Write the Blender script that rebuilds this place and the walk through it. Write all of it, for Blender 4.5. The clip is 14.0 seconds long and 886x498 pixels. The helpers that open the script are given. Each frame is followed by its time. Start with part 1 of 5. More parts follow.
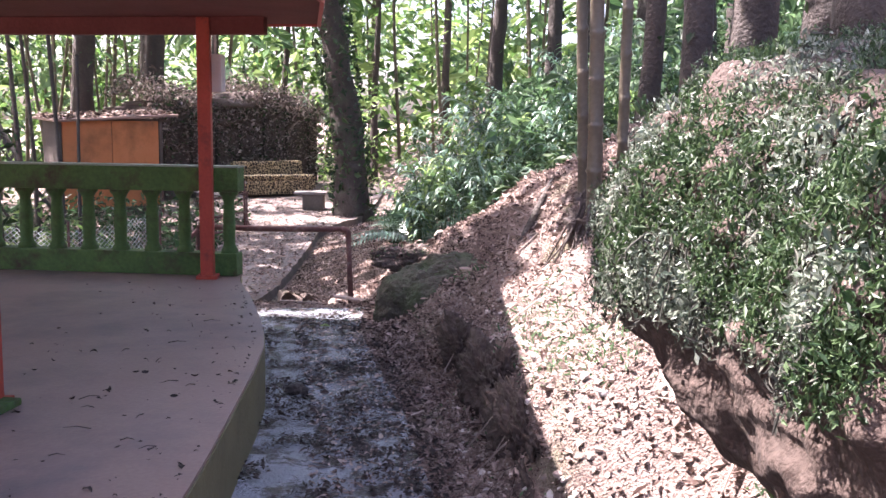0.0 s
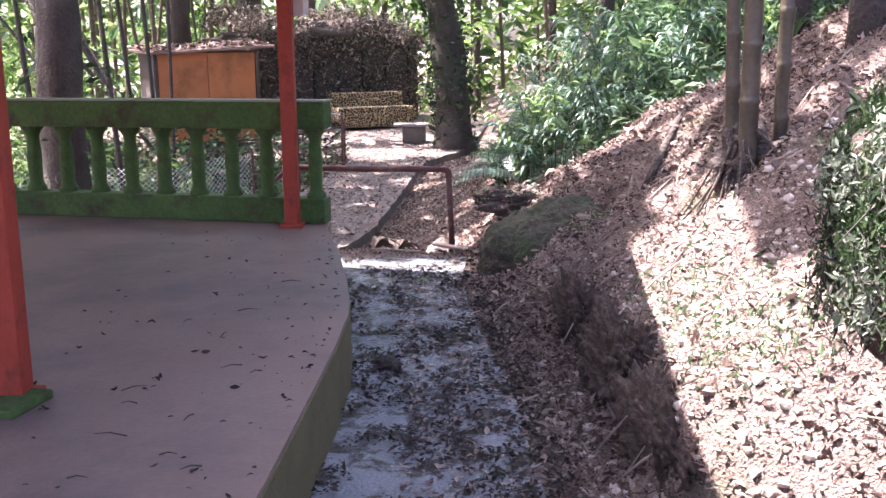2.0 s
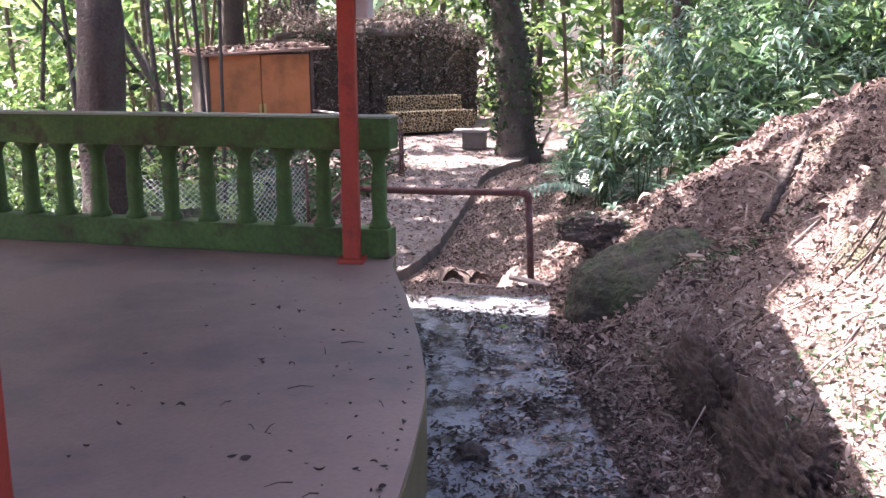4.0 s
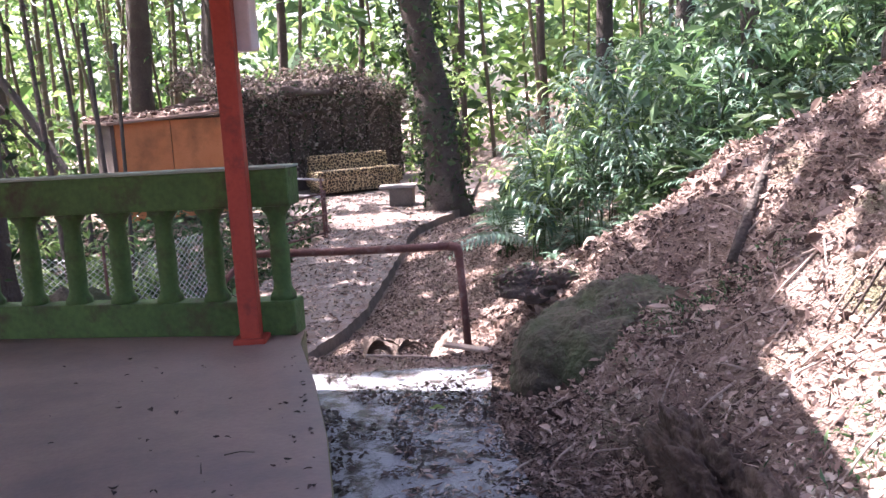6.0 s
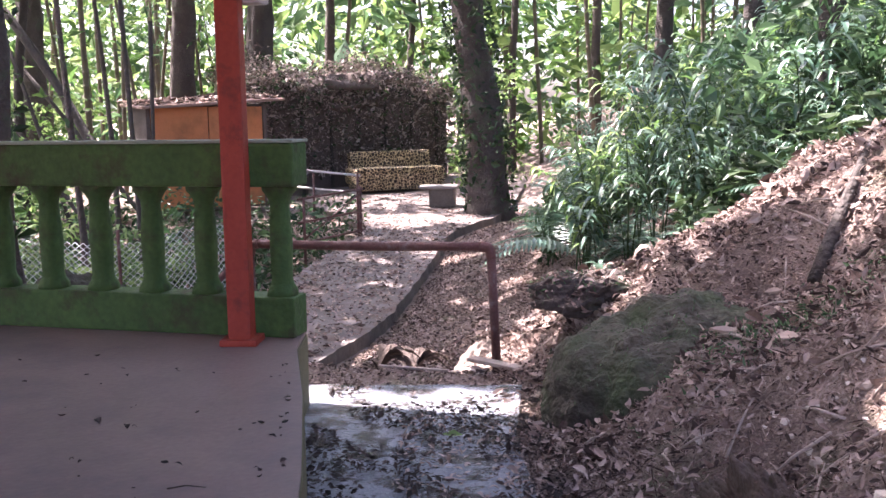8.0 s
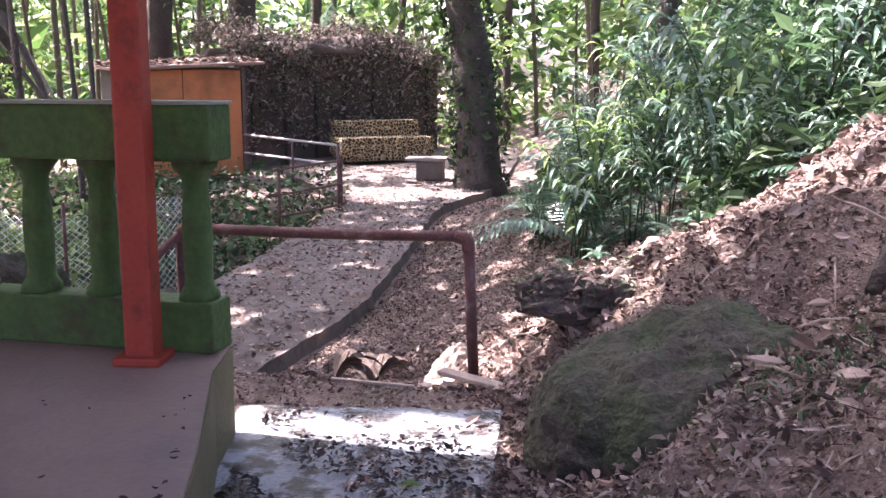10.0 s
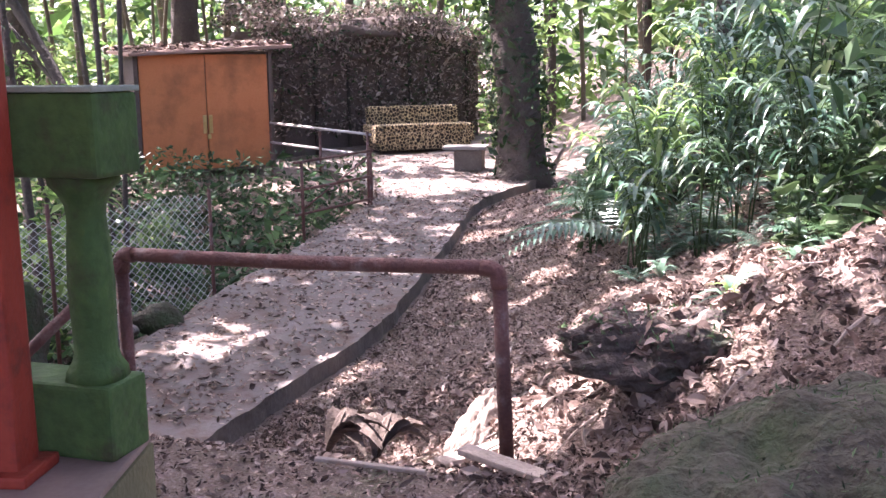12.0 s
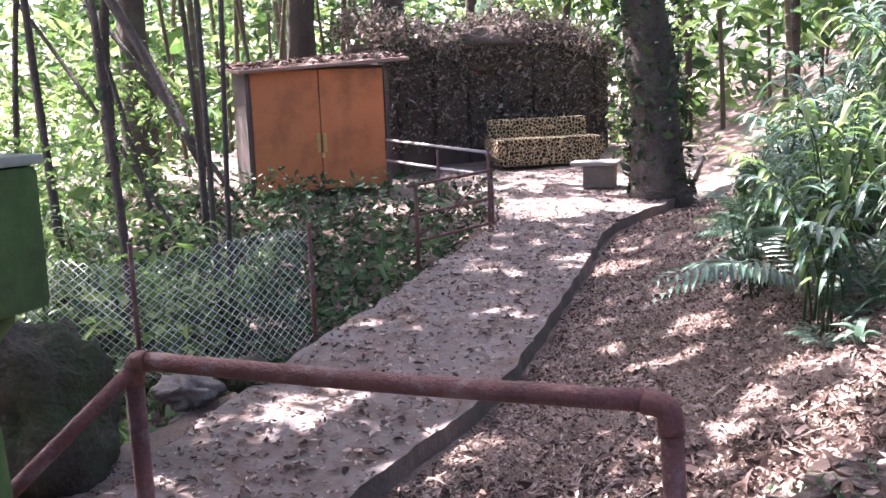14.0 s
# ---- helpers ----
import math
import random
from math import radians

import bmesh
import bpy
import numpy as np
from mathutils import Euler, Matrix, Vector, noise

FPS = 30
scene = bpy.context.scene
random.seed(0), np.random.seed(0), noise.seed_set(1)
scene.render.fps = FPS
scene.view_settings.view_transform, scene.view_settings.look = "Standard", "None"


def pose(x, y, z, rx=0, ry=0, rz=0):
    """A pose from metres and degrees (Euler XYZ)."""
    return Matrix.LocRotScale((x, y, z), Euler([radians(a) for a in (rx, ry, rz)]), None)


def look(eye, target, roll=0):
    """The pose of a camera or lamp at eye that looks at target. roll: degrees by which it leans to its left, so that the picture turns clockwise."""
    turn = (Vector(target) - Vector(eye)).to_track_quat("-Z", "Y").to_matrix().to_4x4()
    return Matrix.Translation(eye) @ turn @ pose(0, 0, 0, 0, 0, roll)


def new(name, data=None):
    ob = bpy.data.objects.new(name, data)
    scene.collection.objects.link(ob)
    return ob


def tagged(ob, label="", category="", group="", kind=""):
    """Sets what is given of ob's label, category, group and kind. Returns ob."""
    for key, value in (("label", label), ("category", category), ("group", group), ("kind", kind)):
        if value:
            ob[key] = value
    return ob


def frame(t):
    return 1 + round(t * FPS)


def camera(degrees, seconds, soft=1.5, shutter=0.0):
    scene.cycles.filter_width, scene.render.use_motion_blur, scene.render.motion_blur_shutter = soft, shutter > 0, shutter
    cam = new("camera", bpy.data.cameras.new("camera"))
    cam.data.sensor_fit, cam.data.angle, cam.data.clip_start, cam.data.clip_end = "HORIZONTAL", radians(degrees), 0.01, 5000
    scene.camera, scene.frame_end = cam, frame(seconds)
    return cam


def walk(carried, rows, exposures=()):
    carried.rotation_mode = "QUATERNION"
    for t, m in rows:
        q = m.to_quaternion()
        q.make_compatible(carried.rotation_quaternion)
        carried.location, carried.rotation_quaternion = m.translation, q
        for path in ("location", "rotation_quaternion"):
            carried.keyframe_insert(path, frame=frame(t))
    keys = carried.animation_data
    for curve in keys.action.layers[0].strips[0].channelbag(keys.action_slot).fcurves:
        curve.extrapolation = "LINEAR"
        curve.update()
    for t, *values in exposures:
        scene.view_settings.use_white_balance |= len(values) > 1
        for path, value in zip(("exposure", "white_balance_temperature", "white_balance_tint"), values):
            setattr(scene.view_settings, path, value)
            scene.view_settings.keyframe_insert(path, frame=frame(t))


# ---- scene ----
cam = camera(48.5, 14.0)
PATH = [
    (0, (1.257, -0.935, 1.57), (0.995, 1.031, 1.312), 0.7),
    (0.5, (1.138, -0.655, 1.556), (0.824, 1.303, 1.29), 0.6),
    (1, (1.073, -0.455, 1.543), (0.747, 1.485, 1.183), 0.6),
    (1.5, (1.091, -0.18, 1.534), (0.691, 1.741, 1.146), -0.8),
    (2, (1.051, 0.045, 1.545), (0.588, 1.95, 1.145), -0.4),
    (2.5, (0.875, 0.294, 1.536), (0.341, 2.175, 1.116), 0.7),
    (3, (0.751, 0.497, 1.56), (0.211, 2.368, 1.106), 0.4),
    (3.3, (0.667, 0.655, 1.58), (0.148, 2.528, 1.108), -0.6),
    (3.5, (0.697, 0.771, 1.577), (0.15, 2.635, 1.103), -0.1),
    (4, (0.608, 1.003, 1.601), (0.046, 2.88, 1.2), -0.4),
    (4.2, (0.571, 1.092, 1.617), (0.028, 2.981, 1.249), -0.4),
    (6.3, (0.422, 2.081, 1.433), (-0.016, 4.011, 1.145), -3.7),
    (6.5, (0.401, 2.141, 1.475), (-0.035, 4.071, 1.183), -3.5),
    (7, (0.367, 2.215, 1.446), (-0.089, 4.14, 1.145), -2.6),
    (7.2, (0.358, 2.306, 1.404), (-0.176, 4.211, 1.114), -1.4),
    (9.3, (0.299, 3.35, 1.246), (-0.202, 5.268, 0.979), 0.0),
    (9.5, (0.246, 3.432, 1.262), (-0.26, 5.346, 0.975), -0.3),
    (10, (0.204, 3.704, 1.242), (-0.308, 5.609, 0.912), 0.1),
    (10.5, (0.204, 3.97, 1.217), (-0.336, 5.865, 0.873), 0.3),
    (11, (0.127, 4.231, 1.219), (-0.435, 6.115, 0.854), -0.0),
    (11.5, (0.034, 4.549, 1.217), (-0.527, 6.435, 0.86), -0.2),
    (12, (-0.033, 4.905, 1.214), (-0.632, 6.778, 0.854), -0.6),
    (12.5, (-0.172, 5.186, 1.219), (-0.794, 7.051, 0.852), -0.6),
    (13, (-0.225, 5.507, 1.242), (-0.887, 7.359, 0.878), -1.3),
    (13.5, (-0.264, 5.752, 1.27), (-1.073, 7.549, 0.928), -2.0),
    (14, (-0.416, 6.01, 1.263), (-1.253, 7.794, 0.924), -2.1),
]

EXPOSURE = 2.96
walk(cam, [(t, look(eye, target, roll)) for t, eye, target, roll in PATH], [(0, EXPOSURE + 0.05, 6200, 29), (2, EXPOSURE + 0.2, 6200, 29), (4, EXPOSURE + 0.18, 6200, 29), (7, EXPOSURE + 0.15, 6200, 29), (9.5, EXPOSURE + 0.12, 6200, 32), (12.5, EXPOSURE + 0.32, 6150, 32), (14, EXPOSURE + 0.14, 6050, 29)])

# ---- world, sun ----
TO_SUN = Vector((-0.58, 0.13, 1.0)).normalized()
world = bpy.data.worlds.new("sky")
scene.world = world
world.use_nodes = True
wn, wl = world.node_tree.nodes, world.node_tree.links
sky = wn.new("ShaderNodeTexSky")
sky.sky_type = "NISHITA"
sky.sun_disc = False
sky.air_density, sky.dust_density = 0.8, 5.0
sky.sun_elevation = math.asin(TO_SUN.z)
sky.sun_rotation = math.atan2(TO_SUN.x, TO_SUN.y)
wn["Background"].inputs["Strength"].default_value = 0.13
wl.new(sky.outputs[0], wn["Background"].inputs["Color"])
sun = new("sun", bpy.data.lights.new("sun", "SUN"))
sun.data.energy, sun.data.angle, sun.data.color = 5.0, radians(0.5), (1.0, 0.95, 0.86)
sun.matrix_world = Matrix.Translation((-8, 2, 14)) @ TO_SUN.to_track_quat("Z", "Y").to_matrix().to_4x4()


# ---- materials ----
def material(name, colors, scale=4.0, fine=40.0, rough=0.85, bump=0.4, metal=0.0, source="object", spots=None, translucent=0.0, spec=0.35, dist=0.02):
    """Noise-mixed colours at two scales with relief. spots: (colour, scale, low, high) laid over."""
    m = bpy.data.materials.new(name)
    m.use_nodes = True
    n, l = m.node_tree.nodes, m.node_tree.links
    bsdf = n["Principled BSDF"]
    bsdf.inputs["Roughness"].default_value = rough
    bsdf.inputs["Metallic"].default_value = metal
    bsdf.inputs["Specular IOR Level"].default_value = spec
    geo = n.new("ShaderNodeNewGeometry")
    if source == "object":
        tc = n.new("ShaderNodeTexCoord")
        where = tc.outputs["Object"]
    else:
        where = geo.outputs["Position"]
    ramp = n.new("ShaderNodeValToRGB")
    el = ramp.color_ramp.elements
    while len(el) < len(colors):
        el.new(0.5)
    for k, c in enumerate(colors):
        el[k].position = 0.25 + 0.5 * k / max(1, len(colors) - 1)
        el[k].color = (*c, 1)
    big = n.new("ShaderNodeTexNoise")
    big.inputs["Scale"].default_value = scale
    big.inputs["Detail"].default_value = 6
    l.new(where, big.inputs["Vector"])
    small = n.new("ShaderNodeTexNoise")
    small.inputs["Scale"].default_value = fine
    small.inputs["Detail"].default_value = 5
    l.new(where, small.inputs["Vector"])
    if source == "island":
        l.new(geo.outputs["Random Per Island"], ramp.inputs[0])
    else:
        mix = n.new("ShaderNodeMix")
        mix.inputs["Factor"].default_value = 0.4
        l.new(big.outputs[0], mix.inputs["A"])
        l.new(small.outputs[0], mix.inputs["B"])
        l.new(mix.outputs["Result"], ramp.inputs[0])
    color = ramp.outputs[0]
    if spots:
        c, sc, lo, hi = spots
        third = n.new("ShaderNodeTexNoise")
        third.inputs["Scale"].default_value = sc
        third.inputs["Detail"].default_value = 7
        third.inputs["Roughness"].default_value = 0.65
        l.new(where, third.inputs["Vector"])
        mr = n.new("ShaderNodeMapRange")
        mr.inputs["From Min"].default_value, mr.inputs["From Max"].default_value = lo, hi
        l.new(third.outputs[0], mr.inputs["Value"])
        over = n.new("ShaderNodeMix")
        over.data_type = "RGBA"
        l.new(mr.outputs[0], over.inputs["Factor"])
        l.new(color, over.inputs["A"])
        over.inputs["B"].default_value = (*c, 1)
        color = over.outputs["Result"]
    l.new(color, bsdf.inputs["Base Color"])
    if bump:
        b = n.new("ShaderNodeBump")
        b.inputs["Strength"].default_value = bump
        b.inputs["Distance"].default_value = dist
        l.new(small.outputs[0], b.inputs["Height"])
        l.new(b.outputs[0], bsdf.inputs["Normal"])
    if translucent:
        tr = n.new("ShaderNodeBsdfTranslucent")
        l.new(color, tr.inputs["Color"])
        ms = n.new("ShaderNodeMixShader")
        ms.inputs[0].default_value = translucent
        l.new(bsdf.outputs[0], ms.inputs[1])
        l.new(tr.outputs[0], ms.inputs[2])
        l.new(ms.outputs[0], n["Material Output"].inputs["Surface"])
    return m


SOIL = material("litter soil", [(0.085, 0.058, 0.047), (0.20, 0.143, 0.12), (0.39, 0.31, 0.27)], 3.0, 80.0, bump=1.0, source="world", spots=((0.10, 0.11, 0.05), 1.3, 0.55, 0.75), dist=0.05)
DRYLEAF = material("fallen leaves", [(0.05, 0.032, 0.026), (0.15, 0.098, 0.08), (0.24, 0.168, 0.138), (0.38, 0.295, 0.25)], 8, 60, source="island", bump=0.3, translucent=0.15)
DARKBITS = material("dark wet debris", [(0.02, 0.015, 0.012), (0.05, 0.035, 0.03)], 8, 60, source="island", bump=0.2)
PAVFLOOR = material("worn pink concrete", [(0.20, 0.132, 0.105), (0.29, 0.205, 0.17)], 1.2, 45, rough=0.55, bump=0.12, spots=((0.125, 0.098, 0.096), 1.3, 0.46, 0.72), source="world")
PAVSIDE = material("mossy concrete edge", [(0.09, 0.085, 0.04), (0.16, 0.145, 0.075)], 5, 50, source="world", bump=0.4)
# damp concrete, with some bluish sky sheen put into the base colour
WETPATH = material("damp grey concrete", [(0.15, 0.156, 0.172), (0.30, 0.31, 0.335)], 2.6, 60, rough=0.13, bump=0.8, spots=((0.05, 0.042, 0.038), 7, 0.48, 0.60), source="world", spec=0.6)
LOWPATH = material("litter-strewn concrete path", [(0.088, 0.070, 0.063), (0.18, 0.152, 0.142)], 2.2, 40, rough=0.8, bump=0.4, spots=((0.10, 0.065, 0.05), 5, 0.46, 0.62), source="world")
KERBSIDE = material("dark mossy kerb", [(0.07, 0.055, 0.045), (0.17, 0.14, 0.115)], 4, 30, source="world", bump=0.6)
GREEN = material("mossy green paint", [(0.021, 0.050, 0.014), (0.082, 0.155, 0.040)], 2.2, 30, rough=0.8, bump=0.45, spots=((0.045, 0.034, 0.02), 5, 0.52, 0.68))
GREENTOP = material("pale green coping", [(0.18, 0.22, 0.16), (0.30, 0.33, 0.27)], 5, 50, bump=0.3)
RED = material("faded red paint", [(0.24, 0.030, 0.016), (0.36, 0.055, 0.03)], 5, 50, rough=0.6, bump=0.15, spots=((0.15, 0.03, 0.02), 8, 0.55, 0.7))
ROOFRED = material("roof red paint", [(0.34, 0.05, 0.045), (0.44, 0.08, 0.07)], 3, 50, rough=0.5, bump=0.1)
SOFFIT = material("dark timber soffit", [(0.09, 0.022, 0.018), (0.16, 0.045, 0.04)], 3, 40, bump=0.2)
RUST = material("rusty red pipe", [(0.05, 0.022, 0.02), (0.14, 0.06, 0.05)], 8, 90, rough=0.7, bump=0.4, spots=((0.16, 0.12, 0.11), 10, 0.55, 0.7))
PALEPIPE = material("pale grey pipe", [(0.25, 0.22, 0.21), (0.4, 0.36, 0.35)], 8, 60, rough=0.6)
ROCK = material("mossy boulder", [(0.022, 0.019, 0.014), (0.05, 0.043, 0.03), (0.09, 0.08, 0.06)], 3, 30, bump=1.0, spots=((0.034, 0.052, 0.02), 2.2, 0.44, 0.62), dist=0.04)
# brown earth, its colour darkened for the shade beneath the overhang
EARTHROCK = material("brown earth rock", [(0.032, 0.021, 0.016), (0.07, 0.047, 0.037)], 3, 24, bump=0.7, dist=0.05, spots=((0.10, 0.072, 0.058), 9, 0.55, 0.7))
BROWNSTONE = material("brown clay stone", [(0.045, 0.032, 0.026), (0.10, 0.074, 0.062)], 5, 40, bump=0.4)
# pale enough to pass for soil in strong sun
SUNCLAY = material("clay paled for sunlight", [(0.18, 0.135, 0.11), (0.32, 0.26, 0.22), (0.47, 0.41, 0.36)], 9, 60, source="island", bump=0.5)
CLAYRIDGE = material("pale bare earth", [(0.11, 0.08, 0.064), (0.21, 0.165, 0.137)], 5, 45, bump=0.8, spots=((0.11, 0.075, 0.058), 7, 0.52, 0.66))
DRYPALM = material("dry brown palm blade", [(0.035, 0.025, 0.02), (0.08, 0.057, 0.046), (0.14, 0.105, 0.085)], 12, 90, bump=0.4)
BARK = material("vine-grown bark", [(0.035, 0.026, 0.022), (0.10, 0.078, 0.066)], 3, 30, bump=1.0, dist=0.04, spots=((0.07, 0.085, 0.05), 3, 0.55, 0.7))
DARKBARK = material("dark bark", [(0.025, 0.02, 0.018), (0.075, 0.06, 0.05)], 3, 30, bump=0.8, dist=0.04)
BAMBOO = material("grey-brown bamboo", [(0.05, 0.042, 0.03), (0.135, 0.11, 0.075)], 4, 40, rough=0.5, bump=0.2)
LEAF = [
    material("leaf mid green", [(0.035, 0.075, 0.03), (0.06, 0.12, 0.05), (0.105, 0.175, 0.08)], 5, 30, rough=0.42, bump=0.1, source="island", translucent=0.4),
    material("leaf blue green", [(0.045, 0.098, 0.062), (0.085, 0.155, 0.102), (0.16, 0.235, 0.175)], 5, 30, rough=0.3, bump=0.1, source="island", translucent=0.3, spec=0.5),
    material("leaf bright yellow green", [(0.06, 0.12, 0.03), (0.12, 0.20, 0.055), (0.21, 0.30, 0.10)], 5, 30, rough=0.45, bump=0.1, source="island", translucent=0.5),
    material("leaf dark green", [(0.015, 0.035, 0.012), (0.03, 0.06, 0.02), (0.055, 0.09, 0.035)], 5, 30, rough=0.45, bump=0.1, source="island", translucent=0.3),
    # creeper green with sunlight put into its pale tone
    material("leaf sunlit grey green", [(0.07, 0.095, 0.065), (0.14, 0.17, 0.12), (0.25, 0.28, 0.215)], 5, 30, rough=0.5, bump=0.1, source="island", translucent=0.2),
]
VINE = material("dead vine leaves", [(0.09, 0.065, 0.055), (0.19, 0.145, 0.125), (0.33, 0.27, 0.235)], 6, 40, source="island", bump=0.2, translucent=0.1)
BANKROOT = material("bank rootlets", [(0.022, 0.021, 0.016), (0.042, 0.042, 0.031), (0.085, 0.085, 0.064)], 6, 40, source="island", bump=0.2)
ORANGE = material("orange painted boards", [(0.40, 0.13, 0.045), (0.52, 0.19, 0.075)], 2, 40, rough=0.6, bump=0.15, spots=((0.20, 0.085, 0.035), 1.4, 0.48, 0.72))
DARKWALL = material("dark stained wall", [(0.05, 0.037, 0.033), (0.13, 0.098, 0.085)], 1.5, 25, bump=0.4)
ZINC = material("rusted roof sheet", [(0.17, 0.10, 0.08), (0.33, 0.22, 0.18)], 3, 40, rough=0.7, bump=0.3)
BLOCK = material("grey stone block", [(0.08, 0.07, 0.065), (0.20, 0.18, 0.165)], 4, 40, bump=0.5)
SLAB = material("grey bench slab", [(0.16, 0.14, 0.13), (0.30, 0.27, 0.25)], 4, 40, bump=0.3)
WIRE = material("galvanised wire", [(0.35, 0.36, 0.37), (0.5, 0.51, 0.52)], 9, 60, rough=0.45, metal=0.5, bump=0.0)
WHITE = material("dusty white plastic", [(0.5, 0.46, 0.45), (0.66, 0.62, 0.61)], 5, 60, rough=0.6, bump=0.05)
WOODGREY = material("weathered plank", [(0.22, 0.17, 0.14), (0.42, 0.35, 0.30)], 6, 70, bump=0.4)
BRASS = material("worn brass", [(0.4, 0.28, 0.10), (0.55, 0.42, 0.2)], 9, 60, rough=0.4, metal=0.8, bump=0.0)


def leopard():
    m = material("leopard print cloth", [(0.42, 0.30, 0.16), (0.55, 0.42, 0.25)], 3, 60, rough=0.9, bump=0.1)
    n, l = m.node_tree.nodes, m.node_tree.links
    tc = n.new("ShaderNodeTexCoord")
    v = n.new("ShaderNodeTexVoronoi")
    v.feature = "DISTANCE_TO_EDGE"
    v.inputs["Scale"].default_value = 16
    w = n.new("ShaderNodeTexNoise")
    w.inputs["Scale"].default_value = 22
    l.new(tc.outputs["Object"], v.inputs["Vector"])
    l.new(tc.outputs["Object"], w.inputs["Vector"])
    add = n.new("ShaderNodeMath")
    add.operation = "MULTIPLY"
    l.new(v.outputs["Distance"], add.inputs[0])
    l.new(w.outputs[0], add.inputs[1])
    gt = n.new("ShaderNodeMapRange")
    gt.inputs["From Min"].default_value, gt.inputs["From Max"].default_value = 0.028, 0.038
    l.new(add.outputs[0], gt.inputs["Value"])
    over = n.new("ShaderNodeMix")
    over.data_type = "RGBA"
    bs = n["Principled BSDF"]
    old = bs.inputs["Base Color"].links[0].from_socket
    l.new(gt.outputs[0], over.inputs["Factor"])
    l.new(old, over.inputs["A"])
    over.inputs["B"].default_value = (0.02, 0.014, 0.01, 1)
    l.new(over.outputs["Result"], bs.inputs["Base Color"])
    return m


LEOPARD = leopard()


# ---- builders ----
def mesh_of(name, verts, faces, mat, smooth=False):
    me = bpy.data.meshes.new(name)
    me.from_pydata([tuple(map(float, v)) for v in verts] if not isinstance(verts, np.ndarray) else verts.tolist(), [], faces if not isinstance(faces, np.ndarray) else faces.tolist())
    me.materials.append(mat)
    if smooth:
        me.polygons.foreach_set("use_smooth", [True] * len(me.polygons))
    me.update()
    return me


def part(name, bm, mat, parent=None, label=""):
    """Links a bmesh or a mesh as one object under a thing."""
    if isinstance(bm, bmesh.types.BMesh):
        bmesh.ops.recalc_face_normals(bm, faces=bm.faces[:])
        me = bpy.data.meshes.new(name)
        bm.to_mesh(me)
        bm.free()
        me.materials.append(mat)
    else:
        me = bm
    ob = new(name, me)
    ob.parent = parent
    if label:
        tagged(ob, label)
    return ob


def thing(name, place, label, category, group="", turn=0.0):
    ob = new(name)
    ob.matrix_basis = pose(*place, 0, 0, turn)
    return tagged(ob, label, category, group)


def box(size, at=(0, 0, 0), bevel=0.01, turn=(0, 0, 0), bm=None):
    bm = bm or bmesh.new()
    made = bmesh.ops.create_cube(bm, size=1.0, matrix=pose(*at, *turn) @ Matrix.Diagonal((*size, 1)))
    if bevel:
        edges = list({e for v in made["verts"] for e in v.link_edges})
        bmesh.ops.bevel(bm, geom=edges, offset=bevel, segments=2, affect="EDGES", profile=0.6)
    return bm


def tube(points, radii, sides=8, bm=None, rough=0.0):
    """A closed tube along points."""
    bm = bm or bmesh.new()
    pts = [Vector(p) for p in points]
    if not isinstance(radii, (list, tuple)):
        radii = [radii] * len(pts)
    rings = []
    side = None
    for k, p in enumerate(pts):
        d = (pts[min(k + 1, len(pts) - 1)] - pts[max(k - 1, 0)]).normalized()
        if side is None:
            side = d.orthogonal().normalized()
        side = (side - d * side.dot(d)).normalized()
        up = d.cross(side)
        ring = []
        for j in range(sides):
            a = 2 * math.pi * j / sides
            r = radii[k] * (1 + (rough * noise.noise(p * 2.3 + Vector((math.cos(a), math.sin(a), 0)) * 1.5) if rough else 0))
            ring.append(bm.verts.new(p + (side * math.cos(a) + up * math.sin(a)) * r))
        rings.append(ring)
    for a, b in zip(rings, rings[1:]):
        for j in range(sides):
            bm.faces.new((a[j], a[(j + 1) % sides], b[(j + 1) % sides], b[j])).smooth = True
    bm.faces.new(rings[0][::-1])
    bm.faces.new(rings[-1])
    return bm


def bend(points, steps=5):
    """A smooth line through points."""
    p = [Vector(q) for q in points]
    p = [2 * p[0] - p[1]] + p + [2 * p[-1] - p[-2]]
    out = []
    for k in range(1, len(p) - 2):
        for j in range(steps):
            u = j / steps
            a, b, c, d = p[k - 1], p[k], p[k + 1], p[k + 2]
            out.append(0.5 * (2 * b + (c - a) * u + (2 * a - 5 * b + 4 * c - d) * u * u + (3 * b - a - 3 * c + d) * u ** 3))
    return out + [p[-2]]


def lathe(profile, sides=10, bm=None, at=(0, 0, 0), square=0.0):
    bm = bm or bmesh.new()
    rings = []
    for r, z in profile:
        ring = []
        for j in range(sides):
            a = 2 * math.pi * (j + 0.5) / sides
            c, s_ = math.cos(a), math.sin(a)
            f = r / max(abs(c), abs(s_)) if square else r
            f = r * (1 - square) + f * square
            ring.append(bm.verts.new((at[0] + f * c, at[1] + f * s_, at[2] + z)))
        rings.append(ring)
    for a, b in zip(rings, rings[1:]):
        for j in range(sides):
            bm.faces.new((a[j], a[(j + 1) % sides], b[(j + 1) % sides], b[j])).smooth = True
    bm.faces.new(rings[0][::-1])
    bm.faces.new(rings[-1])
    return bm


def prism(outline, z0, z1, bm=None, bevel=0.0):
    bm = bm or bmesh.new()
    low = [bm.verts.new((x, y, z0)) for x, y in outline]
    top = [bm.verts.new((x, y, z1)) for x, y in outline]
    k = len(outline)
    for j in range(k):
        bm.faces.new((low[j], low[(j + 1) % k], top[(j + 1) % k], top[j]))
    face = bm.faces.new(top)
    bm.faces.new(low[::-1])
    if bevel:
        bmesh.ops.bevel(bm, geom=list(face.edges), offset=bevel, segments=2, affect="EDGES", profile=0.6)
    return bm


